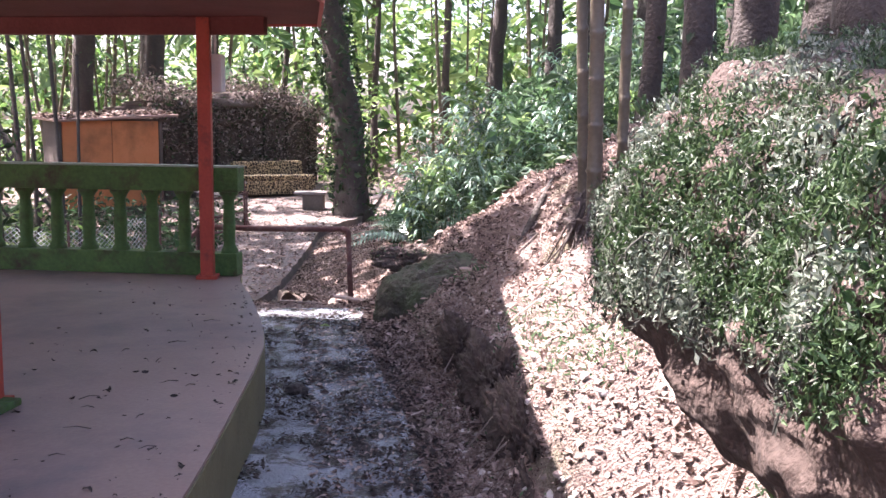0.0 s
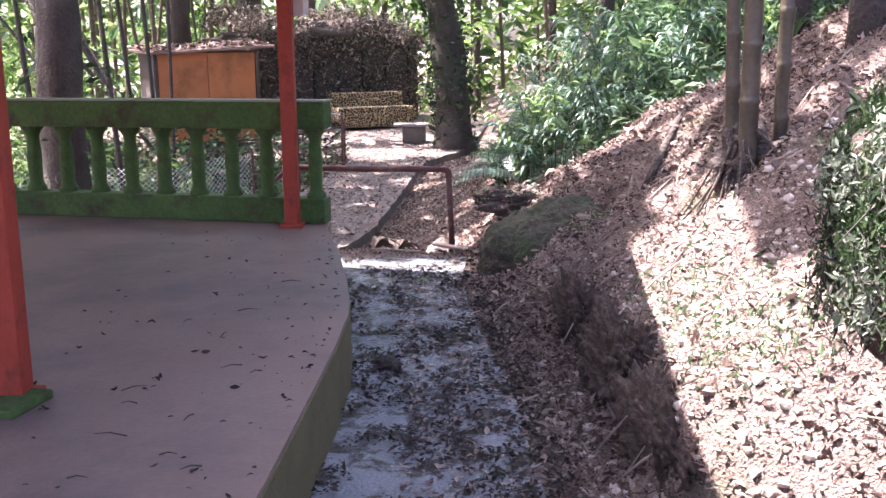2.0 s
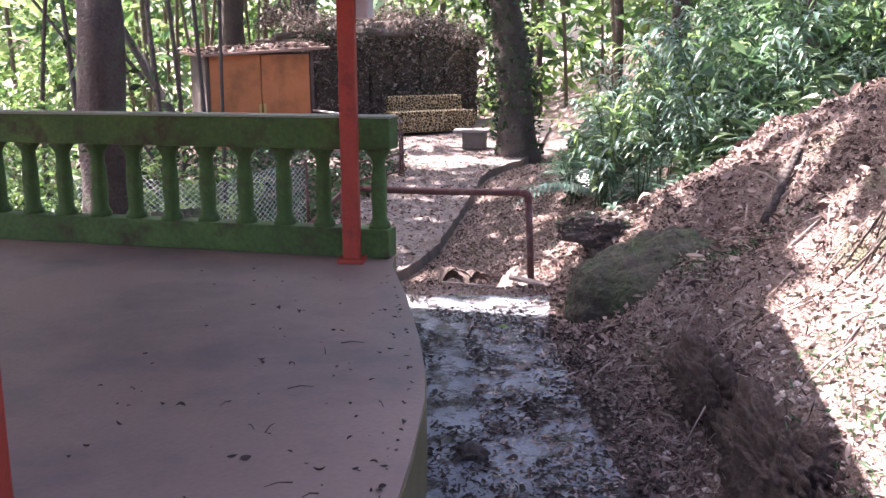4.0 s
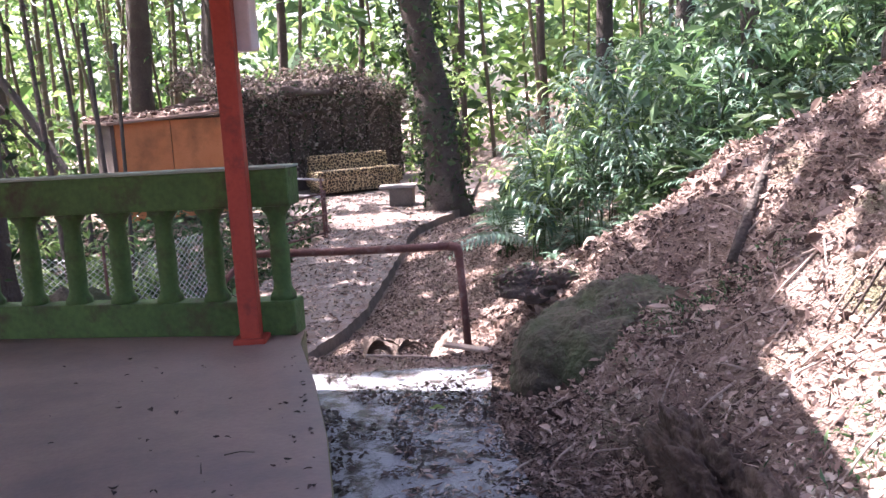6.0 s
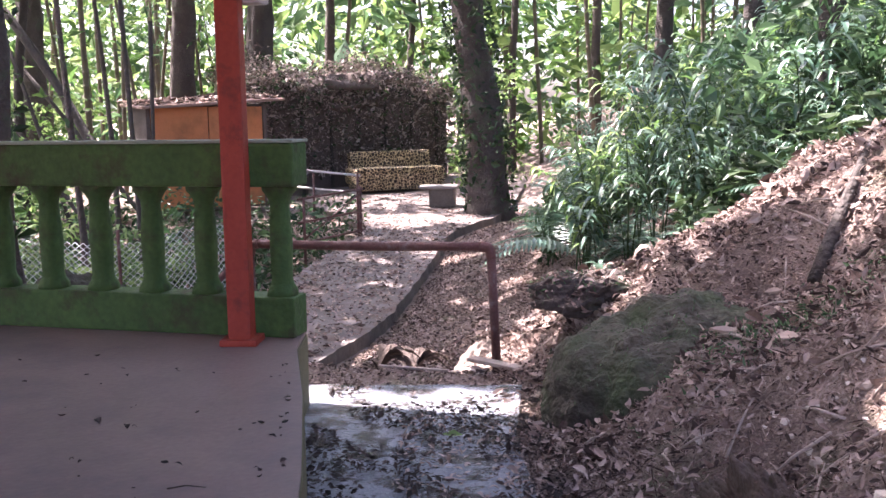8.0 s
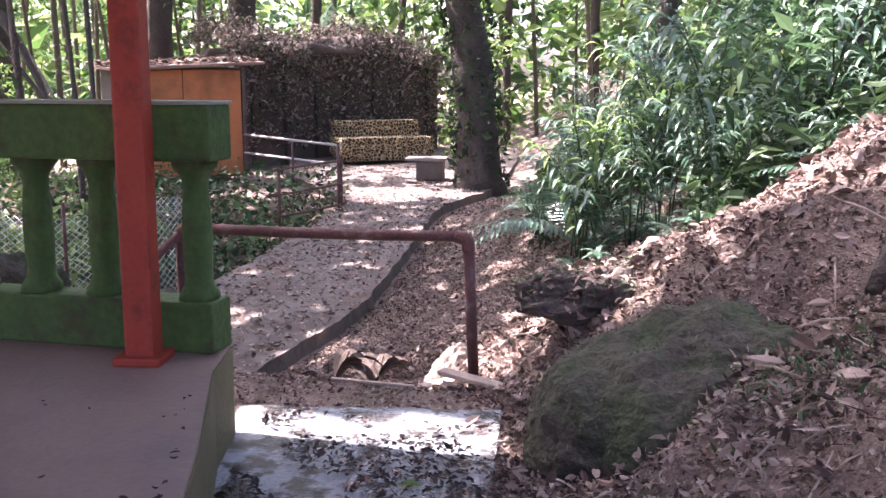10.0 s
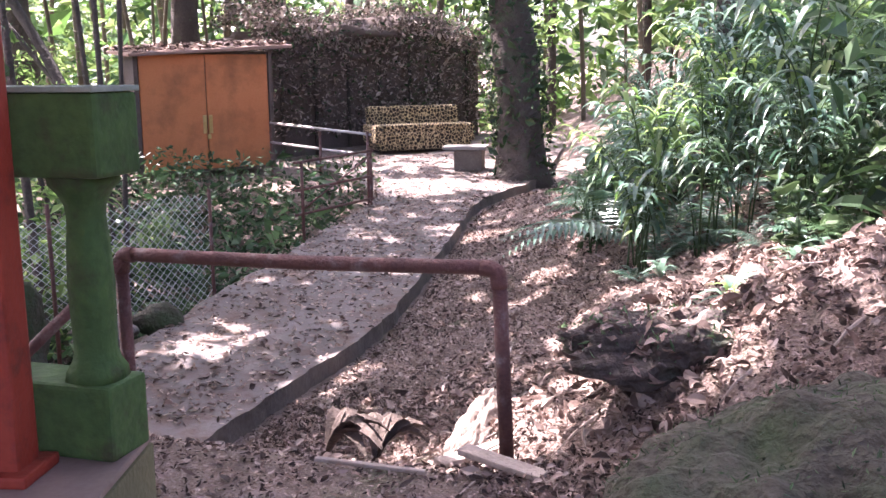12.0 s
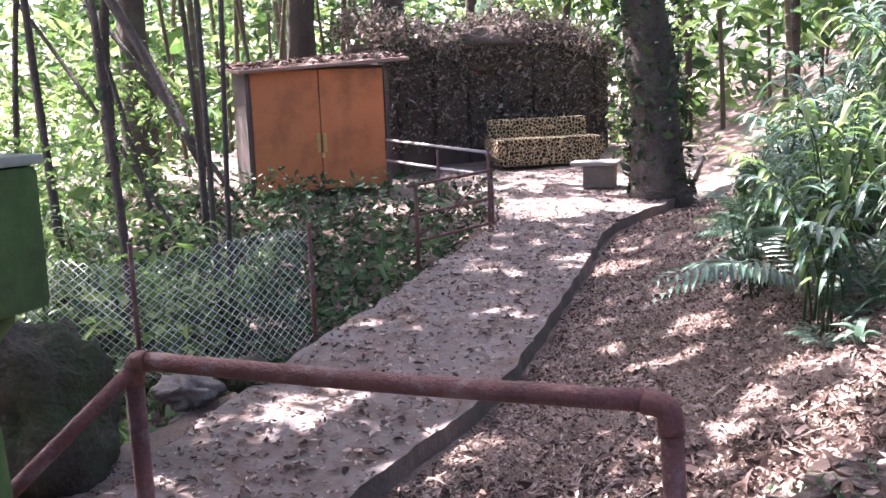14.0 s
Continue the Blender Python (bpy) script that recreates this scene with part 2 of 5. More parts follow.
def rock(size, seed, rough=0.22, detail=4, flat=0.0, freq=1.3, under=0.0, square=0.0, lumps=0.0):
    bm = bmesh.new()
    bmesh.ops.create_icosphere(bm, subdivisions=detail, radius=1.0)
    for v in bm.verts:
        p = v.co.copy()
        q = p * freq + Vector((seed * 3.1, seed * 1.7, seed))
        f = 1 + rough * (noise.noise(q) + 0.5 * noise.noise(q * 2.1) + 0.25 * noise.noise(q * 4.5) + 0.12 * noise.noise(q * 9))
        if square:
            e = 2 + square
            p /= (abs(p.x) ** e + abs(p.y) ** e + abs(p.z) ** e) ** (1 / e)
        if lumps:
            f += lumps * (noise.noise(q * 5.5) + 0.6 * noise.noise(q * 11))
        p *= f
        if under and p.z < 0:
            p.x *= 1 + under * p.z
            p.y *= 1 + under * p.z
        if flat and p.z < -flat:
            p.z = -flat
        v.co = Vector((p.x * size[0], p.y * size[1], p.z * size[2]))
    for f in bm.faces:
        f.smooth = True
    return bm


def leaf_quads(centers, along, normal, length, width, fold=0.25):
    """Folded leaves, six points each: base, two at the widest place, tip, and the midrib. Arrays of n rows."""
    n = len(centers)
    along = along / np.linalg.norm(along, axis=1, keepdims=True)
    side = np.cross(along, normal)
    side /= np.linalg.norm(side, axis=1, keepdims=True) + 1e-9
    up = np.cross(side, along)
    L, W = length[:, None], width[:, None]
    base = centers - along * L * 0.5
    tip = centers + along * L * 0.5 - up * L * 0.10
    mid = centers - along * L * 0.06 - up * W * fold * 0.5
    a = centers - along * L * 0.06 + side * W * 0.5 + up * W * fold * 0.5
    b = centers - along * L * 0.06 - side * W * 0.5 + up * W * fold * 0.5
    verts = np.stack([base, a, tip, b, mid], 1).reshape(-1, 3)
    k = np.arange(n)[:, None] * 5
    tris = np.concatenate([k + [0, 4, 1], k + [1, 4, 2], k + [2, 4, 3], k + [3, 4, 0]], 1).reshape(-1, 3)
    return verts, tris


def curled_leaves(centers, along, normal, length, width, g):
    """Leaves with an oval outline, a sunken midrib and a random curl: eleven points each."""
    n = len(centers)
    along = along / np.linalg.norm(along, axis=1, keepdims=True)
    side = np.cross(along, normal)
    side /= np.linalg.norm(side, axis=1, keepdims=True) + 1e-9
    up = np.cross(side, along)
    L, W = length[:, None], width[:, None]
    curl = g.normal(size=(n, 1)) * 0.35
    roll = g.uniform(0.1, 0.6, (n, 1))
    skew = g.normal(size=(n, 1)) * 0.15

    def spine(u):
        return centers + along * L * (u - 0.5) + up * L * curl * (4 * (u - 0.5) ** 2 - 0.5) * 0.5 + side * L * skew * (u - 0.5) ** 2

    rows_ = [spine(0.0)]
    for u, w in ((0.22, 0.40), (0.5, 0.5), (0.8, 0.27)):
        p = spine(u)
        rows_ += [p + side * W * w + up * W * roll * w, p - up * W * 0.06, p - side * W * w + up * W * roll * w]
    rows_.append(spine(1.0))
    verts = np.stack(rows_, 1).reshape(-1, 3)
    k = np.arange(n)[:, None] * 11
    pattern = [(0, 2, 1), (0, 3, 2)]
    for b in (1, 4):
        pattern += [(b, b + 1, b + 4), (b, b + 4, b + 3), (b + 1, b + 2, b + 5), (b + 1, b + 5, b + 4)]
    pattern += [(7, 8, 10), (8, 9, 10)]
    tris = np.concatenate([k + list(p) for p in pattern], 1).reshape(-1, 3)
    return verts, tris


def leaves(name, centers, size, mat, flatness=0.5, ratio=0.4, droop=0.0, seed=1, fine=False):
    """A mesh of many leaves at the given places."""
    g = np.random.default_rng(seed)
    n = len(centers)
    along = g.normal(size=(n, 3))
    along[:, 2] = along[:, 2] * (1 - flatness) - droop
    nor = g.normal(size=(n, 3)) * (1 - flatness * 0.7) + np.array([0, 0, 1.0]) * flatness * 1.5
    L = size * np.clip(np.exp(g.normal(size=n) * 0.38), 0.4, 2.4)
    wide = L * ratio * g.uniform(0.7, 1.3, n)
    v, f = curled_leaves(np.asarray(centers, float), along, nor, L, wide, g) if fine else leaf_quads(np.asarray(centers, float), along, nor, L, wide)
    return mesh_of(name, v, f, mat)


def clumps(n, middles, spread, per, seed=1):
    """n*per places clustered round random ones of the middles."""
    g = np.random.default_rng(seed)
    c = np.repeat(middles, per, 0)
    return c + g.normal(size=c.shape) * np.asarray(spread)


# ---- the lie of the land ----
def smooth(u):
    u = np.clip(u, 0, 1)
    return u * u * (3 - 2 * u)


TOE_Y = [-40, -4, -1, 2, 3.45, 4.65, 5.4, 6.7, 7.6, 8.1, 9, 9.7, 10.6, 11.8, 13.1, 15.5, 17.25, 18.4, 19.4, 24, 60]
TOE_X = [9, 2.0, 1.55, 1.0, 0.6, 0.28, 0.0, -0.42, -0.62, -0.95, -2.1, -2.7, -2.72, -2.68, -2.82, -3.16, -3.42, -3.3, -2.9, -4, -12]


HOLLOW_Y = [8.7, 9.5, 10.4, 11.6, 13.1, 15.4, 17.3, 19]
HOLLOW_X = [-4.9, -4.75, -4.7, -4.6, -4.66, -4.86, -5.05, -6.2]


def path_z(x, y):
    """The lower path's surface, which climbs gently."""
    s = (x + 0.416) * -0.33 + (y - 6.01) * 0.944
    return -0.76 + 0.039 * (np.clip(s, 0, 30) - 5.6)


def ground_z(x, y):
    x, y = np.asarray(x, float), np.asarray(y, float)
    toe = np.interp(y, TOE_Y, TOE_X)
    low = path_z(x, y) - 0.13
    step = smooth((y - 7.75) / 1.7)
    base = -0.13 * (1 - step) + low * step
    d = np.clip(x - toe, 0, None)
    d = d * (1 + 0.14 * np.sin(y * 3.1 + 0.7) * np.sin(y * 1.3) * (y < 7))
    near = np.interp(d, [0, 0.35, 0.75, 1.25, 2.5, 5, 12, 40], [0, 0.1, 0.5, 1.0, 1.75, 3.0, 5.5, 12])
    far = np.interp(d, [0, 0.6, 0.95, 1.6, 3, 6, 14, 40], [0, 0.16, 0.28, 0.5, 1.3, 2.9, 6, 12])
    bank = np.interp(d, [0, 0.35, 0.75, 1.0, 1.35, 1.7, 2.4, 5, 12, 40], [0, 0.07, 0.25, 0.36, 0.6, 1.7, 2.0, 3.1, 5.5, 12])
    # an undercut step above the damp path, and the shelf behind the boulder
    cut = np.interp(d, [0, 0.34, 0.42, 0.54, 0.7, 1.0, 1.35, 1.7, 2.4, 5, 12, 40], [0, 0.07, 0.14, 0.48, 0.58, 0.78, 1.12, 1.5, 1.85, 3.0, 5.5, 12])
    shelf = np.interp(d, [0, 0.35, 0.75, 1.2, 1.6, 2.5, 5, 12, 40], [0, 0.1, 0.42, 0.52, 0.85, 1.6, 2.95, 5.5, 12])
    near = near + (cut - near) * smooth((5.7 - y) / 0.6)
    near = near + (shelf - near) * smooth((y - 5.9) / 0.6) * smooth((8.4 - y) / 0.9)
    rise = near + (bank - near) * smooth((3.3 - y) / 0.9)
    rise = rise + (far - rise) * smooth((y - 7.6) / 2.6)
    # the hollow beside the lower path, and the back of the pavilion
    hollow = 0.95 * smooth((np.interp(y, HOLLOW_Y, HOLLOW_X) - x) / 0.55) * smooth((18.5 - y) / 4.0) * smooth((y - 7.0) / 0.4)
    back = smooth((-2.35 - x) / 0.5) * smooth((y - 7.0) / 0.3)
    base = base * (1 - back) + low * back
    valley = 1.6 * smooth((-13 - x) / 14.0)
    return base + rise - hollow - valley


def rumple(x, y):
    v = Vector((x, y, 0))
    return noise.noise(v * 1.7) * 0.08 + noise.noise(v * 4.3) * 0.055 + noise.noise(v * 11) * 0.022


def ground_at(x, y):
    toe = float(np.interp(y, TOE_Y, TOE_X))
    k = float(smooth((x - toe) / 0.5)) if x > toe else float(smooth((-4.7 - x) / 0.6))
    return float(ground_z(x, y)) + k * rumple(x, y)


xs = np.concatenate([[-900, -400, -200, -100, -60, -40, -30, -24, -20, -17, -15], np.arange(-13.5, -6, 0.3), np.arange(-6, 3.5, 0.09), np.arange(3.5, 9, 0.3), [9.5, 11, 13, 16, 20, 26, 34, 50, 80, 150, 300, 900]])
ys = np.concatenate([[-900, -300, -120, -60, -30, -16, -10, -7, -5], np.arange(-4, 1.5, 0.3), np.arange(1.5, 14, 0.09), np.arange(14, 28, 0.25), [28.5, 30, 33, 37, 42, 50, 60, 80, 120, 250, 500, 900]])
X, Y = np.meshgrid(xs, ys)
Z = ground_z(np.clip(X, -60, 34), np.clip(Y, -30, 60))
for i in range(len(ys)):
    for j in range(len(xs)):
        x, y = xs[j], ys[i]
        if -14 < x < 9 and -4 < y < 28:
            toe = np.interp(y, TOE_Y, TOE_X)
            k = smooth((x - toe) / 0.5) if x > toe else smooth((-4.7 - x) / 0.6)
            if k > 0:
                Z[i, j] += k * rumple(x, y)
W = len(xs)
quads = [(i * W + j, i * W + j + 1, (i + 1) * W + j + 1, (i + 1) * W + j) for i in range(len(ys) - 1) for j in range(W - 1)]
ground = new("ground", mesh_of("ground", np.stack([X.ravel(), Y.ravel(), Z.ravel()], 1), quads, SOIL, True))
tagged(ground, "brown forest floor of soil and leaf litter", "ground", kind="structure")



def ground_many(x, y):
    """Heights of the ground sheet at many places."""
    i = np.clip(np.searchsorted(ys, y) - 1, 0, len(ys) - 2)
    j = np.clip(np.searchsorted(xs, x) - 1, 0, len(xs) - 2)
    v = (y - ys[i]) / (ys[i + 1] - ys[i])
    u = (x - xs[j]) / (xs[j + 1] - xs[j])
    return (Z[i, j] * (1 - u) + Z[i, j + 1] * u) * (1 - v) + (Z[i + 1, j] * (1 - u) + Z[i + 1, j + 1] * u) * v


# drain path beside the pavilion
EDGE = [(0.75, -3.0), (0.52, -1.5), (0.29, 0.0), (0.08, 1.4), (-0.12, 2.6), (-0.235, 3.2), (-0.37, 3.9), (-0.495, 4.45), (-0.59, 4.75), (-0.78, 5.25), (-1.10, 6.0), (-1.42, 6.68), (-1.52, 7.02)]
bm = bmesh.new()
right = [(2.0 - 0.15, -3.0), (1.63, -1.5), (1.38, 0.0), (1.12, 1.4), (0.86, 2.6), (0.69, 3.2), (0.48, 3.9), (0.33, 4.45), (0.23, 4.75), (0.05, 5.25), (-0.20, 6.0), (-0.44, 6.7), (-0.58, 7.58)]
left = [(x - 0.04, y) for x, y in EDGE[:-1]] + [(-1.66, 7.34)]
rows = []
for (xa, ya), (xb, yb) in zip(left, right):
    rows.append([(xa + (xb - xa) * u / 8, ya + (yb - ya) * u / 8, -0.10 + 0.012 * noise.noise(Vector((xa + u, ya, 3)) * 1.7)) for u in range(9)])
vs = [[bm.verts.new(p) for p in r] for r in rows]
for a, b in zip(vs, vs[1:]):
    for u in range(8):
        bm.faces.new((a[u], a[u + 1], b[u + 1], b[u])).smooth = True
wet = part("path", bm, WETPATH)
tagged(wet, "damp grey concrete path beside the pavilion", "path", kind="structure")

# lower path slab
KERB = [(-2.98, 8.9), (-2.9, 9.7), (-2.86, 10.5), (-2.78, 11.8), (-2.92, 13.1), (-3.26, 15.5), (-3.51, 17.2), (-3.4, 18.4), (-3.2, 20.2), (-3.9, 26.0)]
LEFT = [(-3.9, 8.7), (-4.1, 9.5), (-4.25, 10.4), (-4.36, 11.6), (-4.52, 13.1), (-4.74, 15.4), (-4.95, 17.3), (-5.9, 18.8), (-7.3, 20.6), (-9.0, 25.0)]
bm = bmesh.new()
rows = []
for (xa, ya), (xb, yb) in [((a.x, a.y), (b.x, b.y)) for a, b in zip(bend([(*p, 0) for p in LEFT], 16), bend([(*p, 0) for p in KERB], 16))]:
    row = []
    for u in range(13):
        f = u / 12
        wob = 0.10 * noise.noise(Vector((xa, ya * 2.6, 5))) if u == 0 else 0.035 * noise.noise(Vector((xb, yb * 3.3, 9))) + 0.02 * noise.noise(Vector((xb, yb * 9.0, 2))) if u == 12 else 0
        x, y = xa + (xb - xa) * f + wob, ya + (yb - ya) * f
        row.append((x, y, float(path_z(x, y)) + 0.018 * noise.noise(Vector((x, y, 0)) * 2.2)))
    rows.append([(row[0][0], row[0][1], row[0][2] - 1.1)] + row + [(row[-1][0] + 0.02, row[-1][1], row[-1][2] - 0.30)])
vs = [[bm.verts.new(p) for p in r] for r in rows]
for a, b in zip(vs, vs[1:]):
    for u in range(len(a) - 1):
        f = bm.faces.new((a[u], a[u + 1], b[u + 1], b[u]))
        f.material_index = 0 if 0 < u < len(a) - 2 else 1
bm.faces.new(vs[0][::-1]).material_index = 1
low_path = part("path", bm, LOWPATH)
low_path.data.materials.append(KERBSIDE)
tagged(low_path, "raised concrete path strewn with leaves, dark kerb face", "path", kind="structure")

# ---- pavilion ----
FLOOR_Z = 0.27
pavilion = thing("pavilion", (0, 0, 0), "open garden pavilion with pink concrete floor and red posts", "pavilion")
outline = EDGE + [(-7.5, 7.02), (-7.5, -3.0)]
part("plinth", prism(outline, -1.6, FLOOR_Z - 0.02), PAVSIDE, pavilion, "mossy concrete edge")
inner = [(x + (-0.006), y) for x, y in outline]
part("floor_screed", prism(inner, FLOOR_Z - 0.016, FLOOR_Z, bevel=0.008), PAVFLOOR, pavilion, "worn pink concrete floor")


def red_post(x, y, top):
    p = part("post", box((0.105, 0.105, top - FLOOR_Z), (x, y, (top + FLOOR_Z) / 2), 0.012, (0, 0, 12)), RED, pavilion, "faded red square post")
    part("base", box((0.17, 0.17, 0.03), (x, y, FLOOR_Z + 0.015), 0.008, (0, 0, 12)), RED, p)
    return p


red_post(-1.70, 6.70, 2.36)
red_post(-1.33, 3.06, 2.36)
red_post(-5.6, 6.70, 2.36)
red_post(-0.75, -1.2, 2.36)
part("foot_block", box((0.24, 0.24, 0.035), (-1.32, 2.99, FLOOR_Z + 0.0175), 0.01), GREEN, pavilion, "mossy green foot block")
jb = part("junction_box", box((0.12, 0.10, 0.30), (-1.64, 6.81, 1.93), 0.012), WHITE, pavilion, "dusty white junction box")
part("conduit", tube([(-1.64, 6.79, 2.08), (-1.64, 6.79, 2.36)], 0.012), WHITE, jb)
# roof: eave boards, soffit, hipped sheet
EAVE = [(0.25, -3.0), (-0.22, 3.2), (-0.47, 5.7), (-0.93, 7.35), (-7.9, 7.35), (-7.9, -3.0)]
EZ = 2.37
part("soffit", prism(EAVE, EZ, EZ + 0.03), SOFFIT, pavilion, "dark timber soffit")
for (xa, ya), (xb, yb) in zip(EAVE, EAVE[1:] + EAVE[:1]):
    L = math.hypot(xb - xa, yb - ya)
    ang = math.degrees(math.atan2(yb - ya, xb - xa))
    part("eave_board", box((L + 0.03, 0.03, 0.30), ((xa + xb) / 2, (ya + yb) / 2, EZ + 0.13), 0.006, (0, 0, ang)), ROOFRED, pavilion, "red painted eave board")
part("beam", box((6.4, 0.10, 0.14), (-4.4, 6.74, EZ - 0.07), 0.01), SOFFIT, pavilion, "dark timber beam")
bm = bmesh.new()
base = [bm.verts.new((x, y, EZ + 0.30)) for x, y in EAVE]
peak = bm.verts.new((-3.6, 2.2, EZ + 2.0))
for k in range(len(base)):
    bm.faces.new((base[k], base[(k + 1) % len(base)], peak))
part("roof_sheet", bm, ZINC, pavilion, "rusted roof sheet")

# balustrade along the back edge
balustrade = thing("balustrade", (-1.53, 6.885, FLOOR_Z), "mossy green cast concrete balustrade with vase balusters", "balustrade", turn=1.0)
BL = 5.9
part("bottom_rail", box((BL, 0.16, 0.19), (-BL / 2 + 0.03, 0.02, 0.095), 0.012), GREEN, balustrade)
part("top_rail", box((BL + 0.02, 0.18, 0.20), (-BL / 2 + 0.04, 0.02, 0.80), 0.014), GREEN, balustrade)
# thin strip along the top, paler than the rail below
part("coping", box((BL + 0.03, 0.19, 0.014), (-BL / 2 + 0.04, 0.02, 0.907), 0.004), GREENTOP, balustrade, "pale coping")
profile = [(0.070, -0.01), (0.066, 0.02), (0.052, 0.045), (0.046, 0.07), (0.048, 0.15), (0.050, 0.24), (0.046, 0.33), (0.041, 0.40), (0.044, 0.435), (0.058, 0.465), (0.074, 0.485), (0.076, 0.51)]
bal_mesh = None
for k in range(20):
    if bal_mesh is None:
        b = part("baluster", lathe(profile, 12, at=(0, 0.02, 0.195), square=0.35), GREEN, balustrade)
        bal_mesh = b.data
    else:
        b = part("baluster", bal_mesh, GREEN, balustrade)
    b.location = (-0.055 if k == 0 else -0.44 - 0.281 * (k - 1), 0, 0)

# ---- pipe railing at the drop ----
RL, RR = Vector((-2.29, 7.99, 0.545)), Vector((-0.849, 8.087, 0.545))
railing = thing("pipe_railing", (0, 0, 0), "rusty dark red pipe railing across the path", "railing")
part("top_pipe", tube(bend([RL + Vector((0.05, 0, 0)), RL * 0.5 + RR * 0.5 + Vector((0, 0, -0.006)), RR - Vector((0.06, 0, 0))], 4), 0.026, 10), RUST, railing)
part("elbow", tube(bend([RR - Vector((0.065, 0, 0)), RR - Vector((0.012, 0, 0.012)), RR - Vector((0, 0, 0.07))], 4), 0.030, 10), RUST, railing)
part("elbow", tube(bend([RL + Vector((0.06, 0, 0)), RL + Vector((0.012, 0, -0.010)), RL - Vector((0, 0, 0.07))], 4), 0.030, 10), RUST, railing)
part("upright", tube([RR - Vector((0, 0, 0.07)), RR + Vector((0.03, 0.005, -0.80))], 0.026, 10), RUST, railing)
part("upright", tube([RL - Vector((0, 0, 0.07)), RL + Vector((0.01, 0, -1.45))], 0.026, 10), RUST, railing)
part("stair_pipe", tube([RL + Vector((0.03, 0.01, 0.0)), RL + Vector((-0.64, -0.60, -0.80))], 0.022, 10), RUST, railing)

# ---- stones ----
def stone(name, at, size, seed, mat, label, turn=0.0, rough=0.25, detail=4, flat=0.0, freq=1.3, under=0.0, square=0.0, lumps=0.0):
    ob = part(name, rock(size, seed, rough, detail, flat, freq, under, square, lumps), mat)
    ob.matrix_basis = pose(*at, 0, 0, turn)
    return tagged(ob, label, "rock")


boulder = stone("boulder", (0.17, 7.24, -0.12), (0.58, 0.60, 0.54), 4, ROCK, "dark moss-covered boulder on the leafy slope", 20, 0.17, 6, 0.0, 1.5, 0.0, 0.25, 0.035)
flat_rock = stone("flat_rock", (-0.27, 8.27, 0.27), (0.36, 0.21, 0.12), 8, BARK, "flat dark rock lying in leaf litter", 28, 0.4, 5, 0.0, 1.8)
# added lumps whose dark colour deepens the shaded hollows along the cut
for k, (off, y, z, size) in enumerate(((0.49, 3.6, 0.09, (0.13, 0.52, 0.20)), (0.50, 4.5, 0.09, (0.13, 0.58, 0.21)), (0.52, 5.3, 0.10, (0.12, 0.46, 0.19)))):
    stone("earth_lump", (float(np.interp(y, TOE_Y, TOE_X)) + off, y, z), size, 81 + k, EARTHROCK, "brown earth face of the undercut bank, darkened for shade", 14 + 3 * k, 0.4, 6, 0.0, 2.0, -0.1, 0.3, 0.16)
stone("stone", (1.62, 2.95, 0.23), (0.13, 0.10, 0.07), 12, BROWNSTONE, "brown stone beneath the overhanging bank", 20, 0.25, 3, 0.0, 1.4)
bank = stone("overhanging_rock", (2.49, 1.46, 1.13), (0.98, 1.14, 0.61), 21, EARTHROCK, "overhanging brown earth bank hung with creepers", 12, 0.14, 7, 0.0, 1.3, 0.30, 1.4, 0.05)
stone("stone", (-4.75, 11.1, -0.76), (0.20, 0.16, 0.12), 31, BLOCK, "grey stone beside the raised path", 0, 0.6, 4, 0.0, 1.8)
stone("stone", (-4.45, 11.35, -0.70), (0.20, 0.14, 0.12), 33, ROCK, "mossy stone beside the raised path", 40, 0.3, 3)

# ---- bench, sofa, cabinet, shed ----
bench = thing("stone_bench", (-4.47, 20.25, float(path_z(-4.47, 20.25))), "grey stone slab bench on a dark block", "bench", turn=8)
part("block", box((0.46, 0.40, 0.33), (0, 0, 0.165), 0.02), KERBSIDE, bench, "dark mossy block")
part("slab", box((0.70, 0.48, 0.06), (-0.06, 0, 0.365), 0.015), SLAB, bench)

sofa_dir = 40.0
sofa = thing("sofa", (-6.15, 22.6, float(path_z(-6.15, 22.6))), "leopard print fabric sofa before the dark shed wall", "sofa", turn=sofa_dir)
part("base", box((1.85, 0.75, 0.34), (0, 0, 0.20), 0.04), LEOPARD, sofa)
part("backrest", box((1.85, 0.22, 0.55), (0, 0.32, 0.55), 0.06, (-8, 0, 0)), LEOPARD, sofa)
for k in (-1, 1):
    part("armrest", box((0.15, 0.78, 0.34), (k * 0.92, 0, 0.33), 0.05), LEOPARD, sofa)
    part("seat_cushion", box((0.81, 0.60, 0.14), (k * 0.41, -0.06, 0.43), 0.04), LEOPARD, sofa)

CA, CB = Vector((-9.40, 18.40, 0)), Vector((-7.95, 20.13, 0))
cz = -0.42
cab = thing("storage_cabinet", ((CA.x + CB.x) / 2, (CA.y + CB.y) / 2, cz), "orange painted wooden cabinet with two closed doors", "cabinet", turn=math.degrees(math.atan2(CB.y - CA.y, CB.x - CA.x)))
CW = (CB - CA).length
part("body", box((CW, 0.9, 1.95), (0, 0.47, 0.98), 0.01), DARKWALL, cab, "dark stained body")
for k in (-1, 1):
    d = part("door", box((CW / 2 - 0.06, 0.035, 1.86), (k * (CW / 4 - 0.022), 0.0, 0.98), 0.008), ORANGE, cab, "orange painted door")
    part("hasp", box((0.06, 0.02, 0.30), (k * 0.05, -0.03, 0.78), 0.006), BRASS, d, "worn brass hasp")
    part("corner_board", box((0.07, 0.06, 1.95), (k * CW / 2, 0.0, 0.98), 0.008), DARKWALL, cab)
